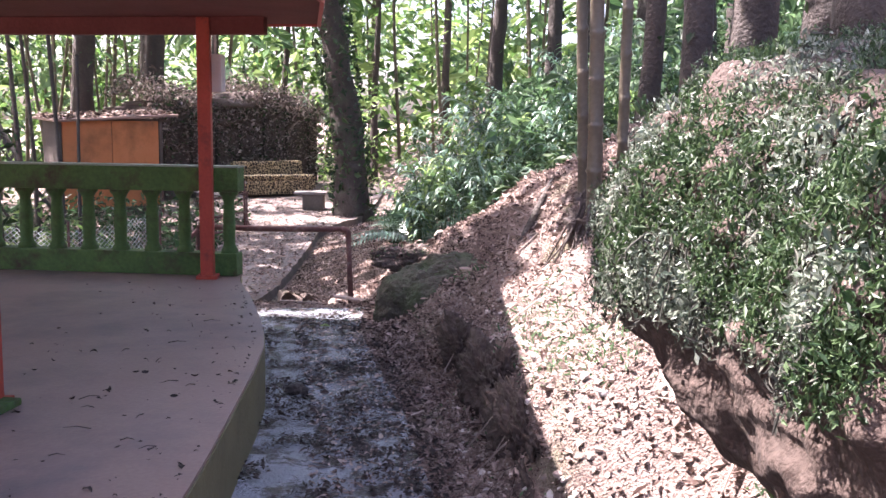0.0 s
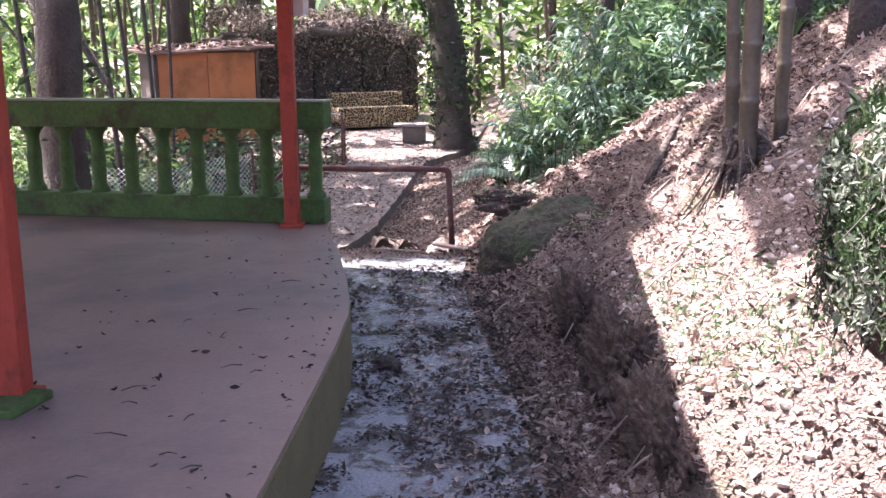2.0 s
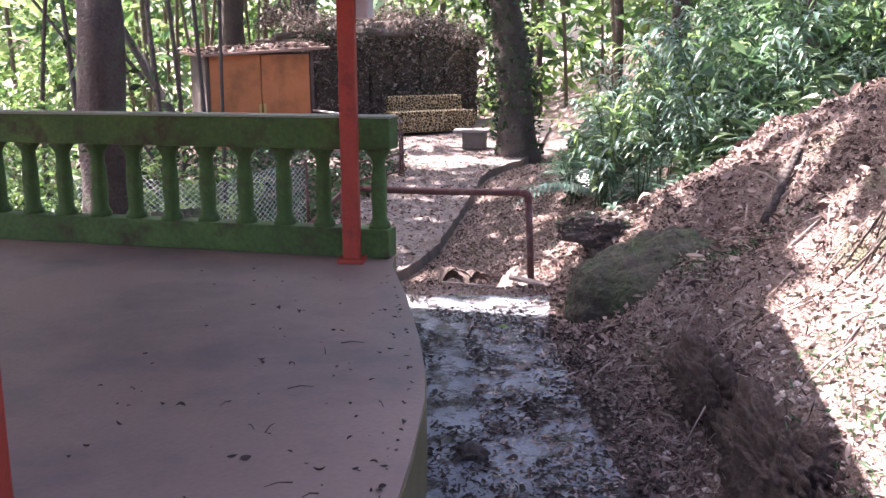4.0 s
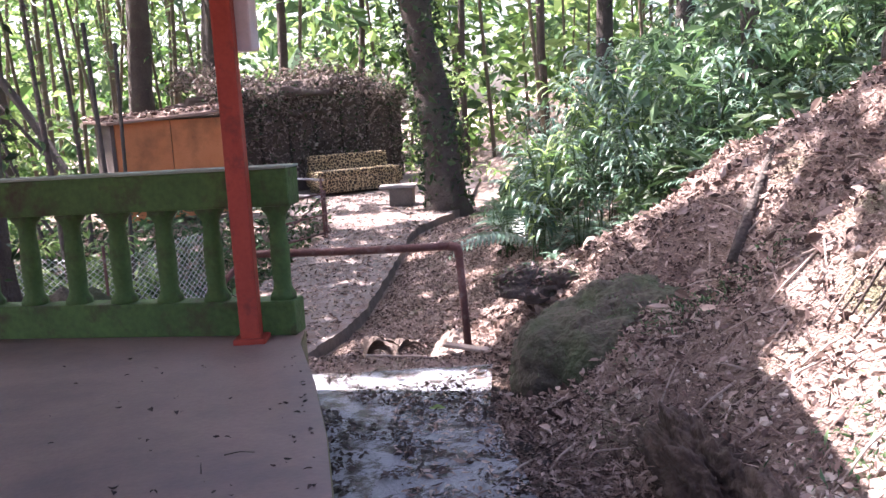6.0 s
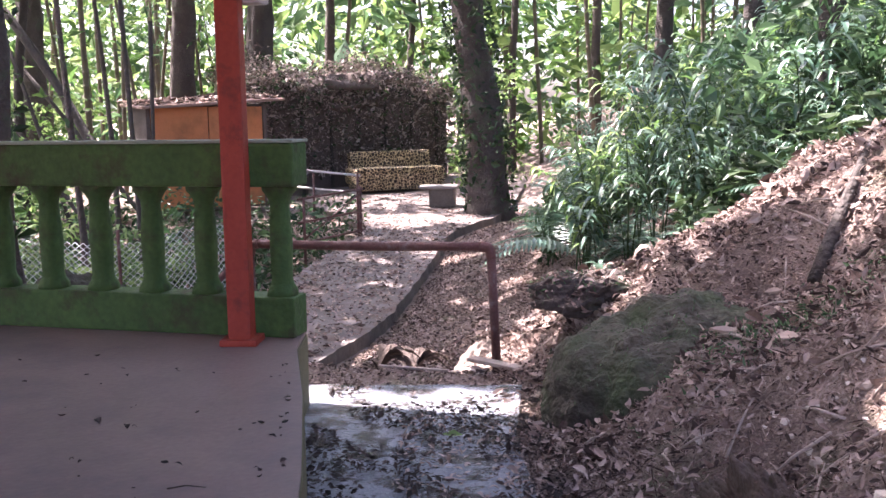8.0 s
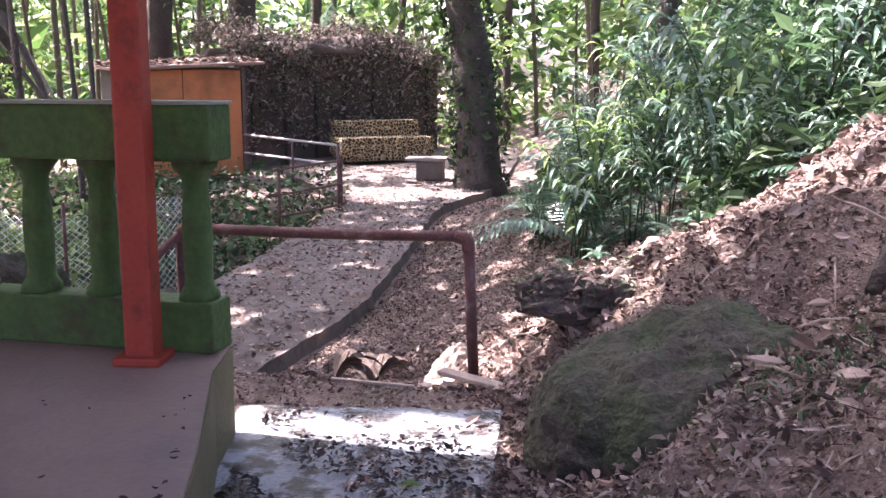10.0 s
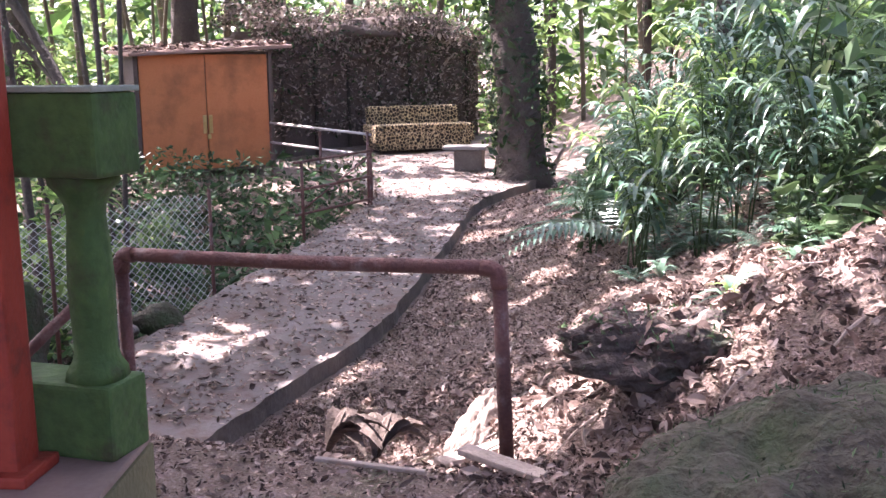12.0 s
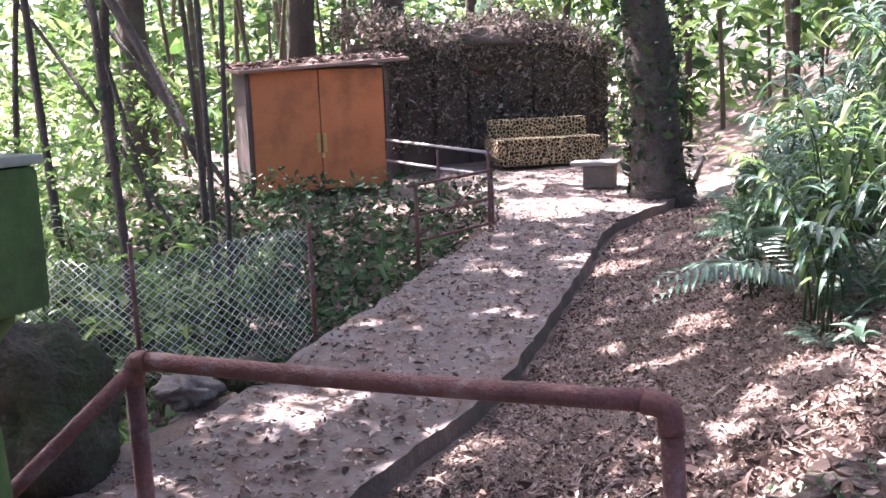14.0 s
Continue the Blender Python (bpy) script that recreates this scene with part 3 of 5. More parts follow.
part("padlock", box((0.06, 0.03, 0.08), (0.01, -0.045, 0.58), 0.01), BRASS, cab, "worn brass padlock")
part("roof", box((CW + 0.5, 1.3, 0.05), (0.1, 0.45, 2.0), 0.01, (3, -3, 0)), ZINC, cab, "rusted sheet roof under dead leaves")
g = np.random.default_rng(3)
pts = np.stack([g.uniform(-CW / 2 - 0.2, CW / 2 + 0.3, 700), g.uniform(-0.2, 1.1, 700), np.zeros(700)], 1)
pts[:, 2] = 2.04 + 0.05 * (pts[:, 1] - 0.45) + 0.05 * (pts[:, 0] - 0.1) + g.uniform(0, 0.06, 700)
part("fallen_leaves", leaves("fallen_leaves", pts, 0.11, DRYLEAF, 0.8, 0.5, seed=4), None, cab, "dead leaves lying on the roof")["kind"] = "stuff"

HA, HB = Vector((-8.7, 21.4, 0)), Vector((-5.75, 25.4, 0))
shed = thing("shed", ((HA.x + HB.x) / 2, (HA.y + HB.y) / 2, -0.5), "dark overgrown shed with dead creepers over its roof", "shed", turn=math.degrees(math.atan2(HB.y - HA.y, HB.x - HA.x)))
HL = (HB - HA).length
part("wall", box((HL, 2.4, 2.35), (0, 1.2, 1.15), 0.03), DARKWALL, shed)
for k in range(7):
    part("board", box((0.06, 0.05, 2.0), (-HL / 2 + 0.3 + k * 0.72, -0.03, 1.1), 0.008), DARKBARK, shed)
growth = rock((HL / 2 + 0.15, 1.25, 0.55), 71, 0.35, 4, 0.0, 2.2)
bmesh.ops.translate(growth, verts=growth.verts[:], vec=(0, 1.15, 2.2))
part("overgrowth", growth, VINE, shed, "brown mound of dead creepers")
g = np.random.default_rng(5)
n = 17000
pts = np.stack([g.uniform(-HL / 2 - 0.2, HL / 2 + 0.2, n), g.uniform(-0.25, 2.0, n), np.zeros(n)], 1)
pts[:, 2] = 2.25 + np.abs(g.normal(size=n)) * 0.22 + 0.16 * np.sin(pts[:, 0] * 2.1) + 0.3 * np.sin(np.clip(pts[:, 1], 0, 2) * 1.4)
hang = g.random(n) < 0.30
pts[hang, 1] = g.uniform(-0.22, -0.02, hang.sum())
pts[hang, 2] = 2.4 - g.random(hang.sum()) ** 1.3 * 1.9
part("creepers", leaves("creepers", pts, 0.085, VINE, 0.2, 0.4, 0.3, seed=6), None, shed, "dead brown creepers")["kind"] = "stuff"
pts2 = pts[::4] + g.normal(size=pts[::4].shape) * 0.1
part("creeper_leaves", leaves("creeper_leaves", pts2, 0.07, LEAF[3], 0.3, 0.5, 0.2, seed=7), None, shed, "dark green creeper leaves")["kind"] = "stuff"

# ---- far pipe fence ----
fence = thing("pipe_fence", (0, 0, 0), "thin rusty pipe fence beside the path", "fence")
FA, FB = Vector((-5.32, 15.8, -0.57)), Vector((-4.92, 17.07, -0.52))
FC = Vector((-7.7, 19.6, -0.40))
for p, h in ((FA, 0.70), (FB, 0.72), (FB + Vector((-0.09, 0.13, 0)), 0.92), (FB * 0.55 + FC * 0.45, 0.8), (FC, 0.8)):
    part("post", tube([p - Vector((0, 0, 0.4)), p + Vector((0, 0, h))], 0.022, 8), RUST, fence)
for h in (0.04, 0.34, 0.68):
    part("rail", tube([FA + Vector((-0.05, -0.1, h)), FB + Vector((0.02, 0.05, h))], 0.017, 8), RUST, fence)
part("brace", tube([FA + Vector((0, 0, 0.1)), FB + Vector((0, 0, 0.62))], 0.012, 8), RUST, fence)
part("rail", tube([FB + Vector((-0.05, 0.13, 0.88)), FC + Vector((0, 0, 0.77))], 0.02, 8), PALEPIPE, fence, "pale grey top pipe")
part("rail", tube([FB + Vector((-0.05, 0.13, 0.60)), FC + Vector((0, 0, 0.45))], 0.02, 8), PALEPIPE, fence, "pale grey middle pipe")
stone("boulder", (-4.9, 9.9, -0.62), (0.44, 0.40, 0.60), 43, ROCK, "dark earthy boulder below the railing", 30, 0.25, 5, 0.0, 1.4, 0.0, 0.5, 0.03)

# ---- chain-link fence ----
mesh_fence = thing("chain_link_fence", (0, 0, 0), "sagging chain-link wire fence above the hollow", "fence")
run = bend([(-6.9, 10.7, 0), (-5.9, 11.2, 0), (-5.1, 11.8, 0), (-4.72, 12.7, 0)], 24)
lens = [0.0]
for a, b in zip(run, run[1:]):
    lens.append(lens[-1] + (b - a).length)


def on_run(s_, h):
    x = float(np.interp(s_, lens, [p.x for p in run]))
    y = float(np.interp(s_, lens, [p.y for p in run]))
    return (x - 0.04 * math.sin(h * 2.5) * math.sin(s_), y, -0.88 + h * (0.92 + 0.06 * math.sin(s_ * 3.0)))


bm = bmesh.new()
cell, top = 0.075, 1.05
s0 = -top
while s0 < lens[-1]:
    for sign in (1, -1):
        pts = []
        for k in range(8):
            h = top * k / 7
            s_ = s0 + h if sign > 0 else s0 + top - h
            if 0 <= s_ <= lens[-1]:
                pts.append(on_run(s_, h))
        if len(pts) > 1:
            tube(pts, 0.0034, 3, bm)
    s0 += cell
tagged(part("wire_mesh", bm, WIRE, mesh_fence, "galvanised wire mesh"), kind="stuff")
for s_ in (0.2, 1.6, lens[-1] - 0.03):
    p = on_run(s_, 0)
    part("post", tube([(p[0], p[1], p[2] - 0.5), (p[0], p[1], p[2] + 1.05)], 0.018, 8), RUST, mesh_fence, "thin rusty post")

# ---- trees ----
def trunk_bm(points, r0, r1, sides=12, rough=0.35, steps=5):
    line = bend(points, steps)
    n = len(line)
    radii = [r0 + (r1 - r0) * k / (n - 1) + (r0 * 0.5 * math.exp(-k * 0.9)) for k in range(n)]
    return tube(line, radii, sides, rough=rough)


def crown_points(middle, size, n, seed):
    g = np.random.default_rng(seed)
    d = g.normal(size=(n // 28 + 1, 3))
    d /= np.linalg.norm(d, axis=1, keepdims=True)
    mids = np.asarray(middle) + d * g.uniform(0.35, 1.0, (len(d), 1)) * np.asarray(size)
    return clumps(len(mids), mids, np.asarray(size) * 0.16, 28, seed + 1)[:n]


def tree(at, top, r, label, mat=DARKBARK, leaf=0, n=900, crown=(1.6, 1.6, 1.2), seed=1, limbs=4, vines=0, sides=10):
    """A tapered trunk that bends to top, limbs, and a crown of leaves."""
    x, y = at
    z = ground_at(x, y)
    t = thing("tree", (x, y, z), label, "tree", "forest trees")
    rnd = random.Random(seed)
    T = Vector(top)
    mid = [Vector((0, 0, -0.3)), Vector((T.x * 0.2 + rnd.uniform(-0.1, 0.1), T.y * 0.2, T.z * 0.3)), Vector((T.x * 0.6 + rnd.uniform(-0.15, 0.15), T.y * 0.6, T.z * 0.65)), T]
    tr = part("trunk", trunk_bm(mid, r, r * 0.45, sides), mat, t)
    for k in range(limbs):
        u = rnd.uniform(0.45, 0.95)
        b = mid[1].lerp(T, u)
        a = rnd.uniform(0, 6.28)
        e = b + Vector((math.cos(a) * crown[0] * 0.7, math.sin(a) * crown[1] * 0.7, rnd.uniform(0.2, 0.9) * crown[2]))
        part("limb", tube(bend([b, b.lerp(e, 0.5) + Vector((0, 0, 0.15)), e], 3), [r * 0.32 - r * 0.22 * j / 6 for j in range(7)], 6, rough=0.2), mat, tr)
    pts = crown_points(T, crown, n, seed)
    c = part("crown", leaves("crown", pts, 0.26, LEAF[leaf], 0.35, 0.42, 0.25, seed), None, t)
    if vines:
        g = np.random.default_rng(seed + 9)
        line = bend(mid, 30)
        idx = g.integers(0, len(line), vines)
        a = g.uniform(0, 6.28, vines)
        rr = r * (1.05 + 0.25 * g.random(vines))
        P = np.array([list(line[i]) for i in idx]) + np.stack([np.cos(a) * rr, np.sin(a) * rr, g.normal(size=vines) * 0.1], 1)
        part("climber", leaves("climber", P, 0.11, LEAF[3], 0.2, 0.5, 0.4, seed), None, t, "dark climbing leaves")["kind"] = "stuff"
    return t


# the large leaning tree by the bench
tree((-3.4, 19.75), (-1.5, 0.6, 8.5), 0.36, "large leaning tree trunk wrapped in climbing plants", BARK, 0, 1600, (3, 3, 1.6), 11, 6, 2600, 16)
# dark trunks on the bank
for k, (x, y, r, tx, ty) in enumerate([(2.1, 6.3, 0.10, 0.2, 0.1), (2.55, 6.9, 0.17, 0.1, 0.3), (3.2, 6.1, 0.2, 0.3, 0), (3.3, 7.8, 0.16, -0.2, 0.2), (3.6, 4.2, 0.15, 0.2, 0.3), (1.9, 8.6, 0.10, 0, 0.4), (4.4, 5.4, 0.22, 0.2, 0), (2.7, 10.5, 0.13, -0.3, 0.2), (1.4, 12.5, 0.12, 0.2, 0), (3.4, 13.0, 0.16, 0, 0.3), (0.7, 16.5, 0.16, 0.3, 0), (2.4, 17.5, 0.2, -0.2, 0), (-0.6, 21.0, 0.2, 0.3, 0), (1.6, 23.0, 0.22, 0.2, 0)]):
    tree((x, y), (tx, ty, 7.0), r, "dark straight forest trunk on the slope", DARKBARK, k % 2, 500, (1.8, 1.8, 1.2), 100 + k, 3, 40)
tree((-5.66, 9.9), (-0.3, 0.2, 7.5), 0.31, "vine-grown trunk rising behind the pavilion", BARK, 0, 700, (2.0, 2.0, 1.3), 190, 4, 260, 14)
tree((-6.35, 10.4), (0.2, 0.3, 7.5), 0.22, "vine-grown trunk rising behind the pavilion", BARK, 0, 400, (1.6, 1.6, 1.2), 191, 3, 160, 12)
# trees beyond the pavilion and cabinet
for k, (x, y, r, tx, ty) in enumerate([(-9.4, 14.6, 0.06, -0.6, 0.2), (-10.8, 15.2, 0.05, 0.7, 0.2), (-8.9, 16.6, 0.05, -0.6, 0.1), (-11.6, 17.8, 0.11, 0.2, 0.3), (-13.0, 20.0, 0.34, 0.1, 0.3), (-11.0, 22.4, 0.36, 0.2, 0), (-9.6, 23.6, 0.40, 0.1, 0.1), (-8.8, 25.6, 0.16, 0.1, 0), (-7.6, 28.5, 0.12, 0.1, 0), (-14.5, 17.0, 0.14, 1.2, 0.3), (-4.6, 27.5, 0.12, 0.1, 0), (-2.4, 26.5, 0.14, 0, 0), (-12.2, 14.0, 0.09, 0.5, 0), (-6.9, 13.0, 0.05, -0.5, 0.2)]):
    tree((x, y), (tx, ty, 7.5), r, "tall dark trunk rising behind the clearing", BARK if k % 3 else DARKBARK, (2, 0, 2)[k % 3], 520, (2.0, 2.0, 1.4), 200 + k, 3, 50 if k % 2 else 0)

# fallen and slanting poles beside the cabinet
for k, (a, b, r) in enumerate([((-9.2, 17.0, 0.2), (-11.6, 17.6, 3.2), 0.08), ((-9.5, 16.4, -0.9), (-11.8, 17.4, 3.6), 0.035), ((-8.6, 16.0, -1.0), (-12.5, 16.4, 3.4), 0.03), ((-8.9, 17.6, -0.6), (-13.5, 18.4, 3.8), 0.04), ((-7.2, 14.6, -1.4), (-8.0, 15.6, 3.0), 0.035), ((-6.9, 14.4, -1.4), (-7.1, 14.9, 2.6), 0.03)]):
    p = part("slanting_pole", tube(bend([a, (Vector(a) * 0.5 + Vector(b) * 0.5 + Vector((0, 0, 0.15))), b], 4), r, 7, rough=0.2), DARKBARK)
    tagged(p, "thin slanting dead stem among the undergrowth", "stem", "slanting stems")

# bamboo
def bamboo(at, lean, r, h, label, seed=1):
    x, y = at
    t = thing("bamboo", (x, y, ground_at(x, y)), label, "bamboo", "bamboo stems")
    pts, rad = [], []
    n = int(h / 0.28)
    for k in range(n):
        z = k * 0.28 - 0.1
        b = Vector((lean[0] * z + 0.02 * math.sin(z + seed), lean[1] * z, z))
        for dz, f in ((0, 1.0), (0.235, 0.97), (0.25, 1.16), (0.265, 1.0)):
            pts.append(b + Vector((lean[0] * dz, lean[1] * dz, dz)))
            rad.append(r * f * (1 - 0.4 * z / h))
    part("culm", tube(pts, rad, 9), BAMBOO, t)
    g = np.random.default_rng(seed)
    m = 160
    z = g.uniform(h * 0.45, h, m)
    c = np.stack([lean[0] * z + g.normal(size=m) * 0.5, lean[1] * z + g.normal(size=m) * 0.5, z], 1)
    part("foliage", leaves("foliage", c, 0.22, LEAF[2 if seed % 2 else 0], 0.3, 0.16, 0.5, seed), None, t)
    return t


bamboo((1.36, 5.25), (-0.01, 0.0), 0.050, 6.0, "ringed grey-brown bamboo stem rooted on the slope", 1)
bamboo((1.30, 5.62), (-0.02, 0.02), 0.040, 6.0, "ringed grey-brown bamboo stem rooted on the slope", 2)
bamboo((1.55, 5.55), (0.02, 0.0), 0.038, 6.0, "ringed grey-brown bamboo stem rooted on the slope", 3)
mound = stone("root_mound", (1.40, 5.36, 0.90), (0.17, 0.19, 0.20), 51, BARK, "earthy root mound at the bamboo foot", 0, 0.6, 4, 0.0, 2.2)
rm = random.Random(77)
for k in range(22):
    a = rm.uniform(2.2, 5.6)
    r0 = Vector((1.38 + 0.10 * math.cos(a), 5.32 + 0.10 * math.sin(a), 1.02 + rm.uniform(-0.1, 0.12)))
    r2 = Vector((1.38 + rm.uniform(0.22, 0.42) * math.cos(a), 5.32 + rm.uniform(0.22, 0.42) * math.sin(a), 0))
    r2.z = ground_at(r2.x, r2.y) - 0.01
    r1 = (r0 + r2) / 2 + Vector((rm.uniform(-0.04, 0.04), rm.uniform(-0.04, 0.04), 0.02))
    tagged(part("root", tube(bend([r0, r1, r2], 3), [0.010 - 0.001 * j for j in range(7)], 5), BARK), "thin brown root splaying from the bamboo foot", "root", "bamboo roots")
rb = random.Random(5)
for k in range(46):
    x = rb.uniform(-17, -5.5)
    y = rb.uniform(24, 34) if x > -10 else rb.uniform(19, 32)
    bamboo((x, y), (rb.uniform(-0.14, 0.14), rb.uniform(-0.05, 0.05)), rb.uniform(0.035, 0.075), rb.uniform(6, 9), "slender bamboo stem in a distant grove", 10 + k)
for k in range(14):
    bamboo((rb.uniform(-4, 3), rb.uniform(23, 32)), (rb.uniform(-0.08, 0.08), 0), rb.uniform(0.03, 0.06), rb.uniform(6, 9), "slender bamboo stem in a distant grove", 70 + k)

# ---- plants ----
def one_frond(length, mat, seed, width=0.26, ratio=0.17):
    """A single arching frond with paired leaflets, rooted at the origin and reaching along x."""
    rnd = random.Random(seed)
    cs, al, no, ln = [], [], [], []
    bow = rnd.uniform(0.75, 1.0)
    for j in range(20):
        u = (j + 1.5) / 22
        p = Vector((length * u, 0.04 * math.sin(u * 3 + seed), length * (bow * u - 0.9 * bow * u * u)))
        w = length * width * math.sin(math.pi * min(1, u * 0.9 + 0.1))
        for s_ in (1, -1):
            cs.append(p + Vector((0, s_ * w * 0.5, -0.02 * w)))
            al.append(Vector((0.45, s_, -0.15 + rnd.uniform(-0.1, 0.1))))
            no.append(Vector((0, 0, 1)))
            ln.append(w * rnd.uniform(0.85, 1.1))
    v, f = leaf_quads(np.array(cs), np.array(al), np.array(no), np.array(ln), np.array(ln) * ratio)
    return mesh_of("frond", v, f, mat)


def one_blade(length, width, mat, seed, upright=0.9):
    """A single arching blade leaf on a short stalk, folded along its rib."""
    rnd = random.Random(seed)
    verts, faces = [], []
    stalk = rnd.uniform(0.25, 0.7) * upright * length
    steps = 8
    for j in range(steps + 1):
        u = j / steps
        p = Vector((length * u * (0.7 + 0.25 * u), 0, stalk * min(1, u * 2.2) + length * upright * (u - 0.95 * u * u)))
        w = width * math.sin(math.pi * min(1, 0.04 + u * 0.96)) ** 0.8 * (0.12 if u < 0.2 else 1) * 0.5
        verts += [p + Vector((0, w, w * 0.35)), p, p + Vector((0, -w, w * 0.35))]
    for j in range(steps):
        q = j * 3
        faces += [(q, q + 1, q + 4, q + 3), (q + 1, q + 2, q + 5, q + 4)]
    return mesh_of("blade", verts, faces, mat, True)


KINDS = [
    ("ginger_plant", "blade", [one_blade(0.42, 0.05, LEAF[0], k) for k in range(4)], 16, "upright green plant with long blade leaves"),
    ("broadleaf_plant", "blade", [one_blade(0.38, 0.095, LEAF[1], 10 + k, 0.8) for k in range(4)], 12, "blue-green broad-leaved undergrowth plant"),
    ("ginger_plant", "blade", [one_blade(0.46, 0.075, LEAF[2], 20 + k) for k in range(4)], 13, "bright yellow-green plant with long blade leaves"),
    ("fern", "frond", [one_frond(0.70, LEAF[1], 30 + k) for k in range(3)], 10, "blue-green arching fern on the slope"),
    ("fern", "frond", [one_frond(0.60, LEAF[0], 40 + k) for k in range(3)], 9, "green arching fern among leaf litter"),
]
sway = random.Random(3)


def plant(kind, x, y, scale=1.0, turn=0.0, lift=0.0):
    name, piece, meshes, n, label = KINDS[kind]
    t = thing(name, (x, y, ground_at(x, y) + lift), label, "plant", "undergrowth plants", turn)
    for k in range(n):
        b = part(piece, meshes[k % len(meshes)], None, t)
        f = scale * sway.uniform(0.65, 1.15)
        b.matrix_basis = pose(0, 0, 0, 0, sway.uniform(-25, 12), 137.5 * k + sway.uniform(-15, 15)) @ Matrix.Diagonal((f, f, f, 1))
    return t


def cane(height, mat, seed, long=0.30, wide=0.055):
    """A leaning cane as two meshes: its stem, and the two ranks of long leaves on its upper part."""
    rnd = random.Random(seed)
    lean = rnd.uniform(0.25, 0.5) * height
    line = bend([(0, 0, -0.05), (lean * 0.15, 0, height * 0.45), (lean * 0.5, 0, height * 0.85), (lean, 0, height)], 4)
    bm = tube(line, [0.009 - 0.006 * k / (len(line) - 1) for k in range(len(line))], 5)
    bmesh.ops.recalc_face_normals(bm, faces=bm.faces[:])
    stem_ = bpy.data.meshes.new("stem")
    bm.to_mesh(stem_)
    bm.free()
    stem_.materials.append(LEAF[3])
    verts, faces = [], []
    count_ = 16
    for k in range(count_):
        u = 0.3 + 0.7 * k / (count_ - 1)
        f = u * (len(line) - 1)
        j = min(int(f), len(line) - 2)
        p0 = line[j].lerp(line[j + 1], f - j)
        ang = radians((90 if k % 2 else -90) + rnd.uniform(-28, 28)) * (1 - 0.6 * max(0, u - 0.7) / 0.3)
        out = Vector((math.cos(ang) * 0.8 + 0.35, math.sin(ang), 0)).normalized()
        side = Vector((-out.y, out.x, 0))
        L = long * rnd.uniform(0.75, 1.2) * (0.75 + 0.4 * math.sin(math.pi * u))
        rise_ = rnd.uniform(0.25, 0.7)
        sag = rnd.uniform(0.6, 1.1)
        q = len(verts)
        for i in range(7):
            v = i / 6
            p = p0 + out * L * v * (1 - 0.15 * v) + Vector((0, 0, L * (rise_ * v - sag * v * v)))
            w = wide * 0.5 * math.sin(math.pi * min(1, 0.06 + v * 0.94)) ** 0.75
            verts += [p + side * w + Vector((0, 0, w * 0.5)), p, p - side * w + Vector((0, 0, w * 0.5))]
        for i in range(6):
            c = q + i * 3
            faces += [(c, c + 1, c + 4, c + 3), (c + 1, c + 2, c + 5, c + 4)]
    return stem_, mesh_of("leaf_spray", verts, faces, mat, True)


CANES = {k: [cane(h, LEAF[k], 300 + 10 * k + j, *lw) for j, h in enumerate((0.8, 1.0, 1.15, 1.3))] for k, lw in ((0, (0.21, 0.034)), (1, (0.23, 0.045)), (2, (0.24, 0.042)))}
CANE_WORDS = {0: "tall green cane plant with long drooping leaves", 1: "tall blue-green cane plant with glossy broad leaves", 2: "tall yellow-green cane plant with long leaves"}


def cane_plant(tone, x, y, scale=1.0, n=5, turn=0.0):
    t = thing("cane_plant", (x, y, ground_at(x, y)), CANE_WORDS[tone], "plant", "undergrowth plants", turn)
    for k in range(n):
        stem_, spray = CANES[tone][(k + int(turn)) % 4]
        b = part("stem", stem_, None, t)
        f = scale * sway.uniform(0.8, 1.15)
        b.matrix_basis = pose(sway.uniform(-0.08, 0.08), sway.uniform(-0.08, 0.08), 0, 0, 0, 360 * k / n + sway.uniform(-30, 30)) @ Matrix.Diagonal((f, f, f, 1))
        part("leaf_spray", spray, None, b)
    return t


rp = random.Random(12)
# the tall clumps along the edge of the thicket
for tone, x, y, scale in ((2, -0.85, 12.1, 1.0), (1, -0.75, 11.7, 0.9), (0, -0.35, 11.5, 0.9), (1, 0.55, 10.9, 0.6), (1, 0.75, 9.9, 0.4), (0, 0.75, 10.5, 0.75), (1, -0.10, 11.4, 0.7), (2, 0.3, 11.9, 1.15), (1, 0.95, 9.5, 0.45), (0, -1.3, 13.2, 0.8), (1, -1.0, 13.8, 0.9), (2, -0.3, 13.4, 1.1), (0, 0.7, 12.8, 1.1), (1, 1.3, 9.9, 0.6), (1, 1.6, 9.3, 0.5), (0, 1.2, 11.2, 0.95)):
    cane_plant(tone, x, y, scale, 6, rp.uniform(0, 360))
for k in range(46):
    y = rp.uniform(10, 21)
    x = float(np.interp(y, TOE_Y, TOE_X)) + rp.uniform(1.7 if y > 13 else 2.9, 5.5)
    cane_plant(rp.choice([1, 1, 1, 0, 2]), x, y, rp.uniform(0.7, 1.2), 5, rp.uniform(0, 360))
for k in range(24):
    x, y = rp.uniform(-11.5, -5.9), rp.uniform(10.6, 15.5)
    if x < -5.4 - 0.35 * (15.5 - y):
        cane_plant(rp.choice([0, 0, 2, 2, 1]), x, y, rp.uniform(0.8, 1.3), 5, rp.uniform(0, 360))
plant(3, -0.95, 12.7, 1.5, 200)
for k in range(60):
    y = rp.uniform(9.4, 13.5)
    x = float(np.interp(y, TOE_Y, TOE_X)) + rp.uniform(2.7 if y < 11 else 1.8, 3.5)
    plant(rp.choice([1, 1, 3, 4]), x, y, rp.uniform(0.28, 0.5), rp.uniform(0, 360))
count = 0
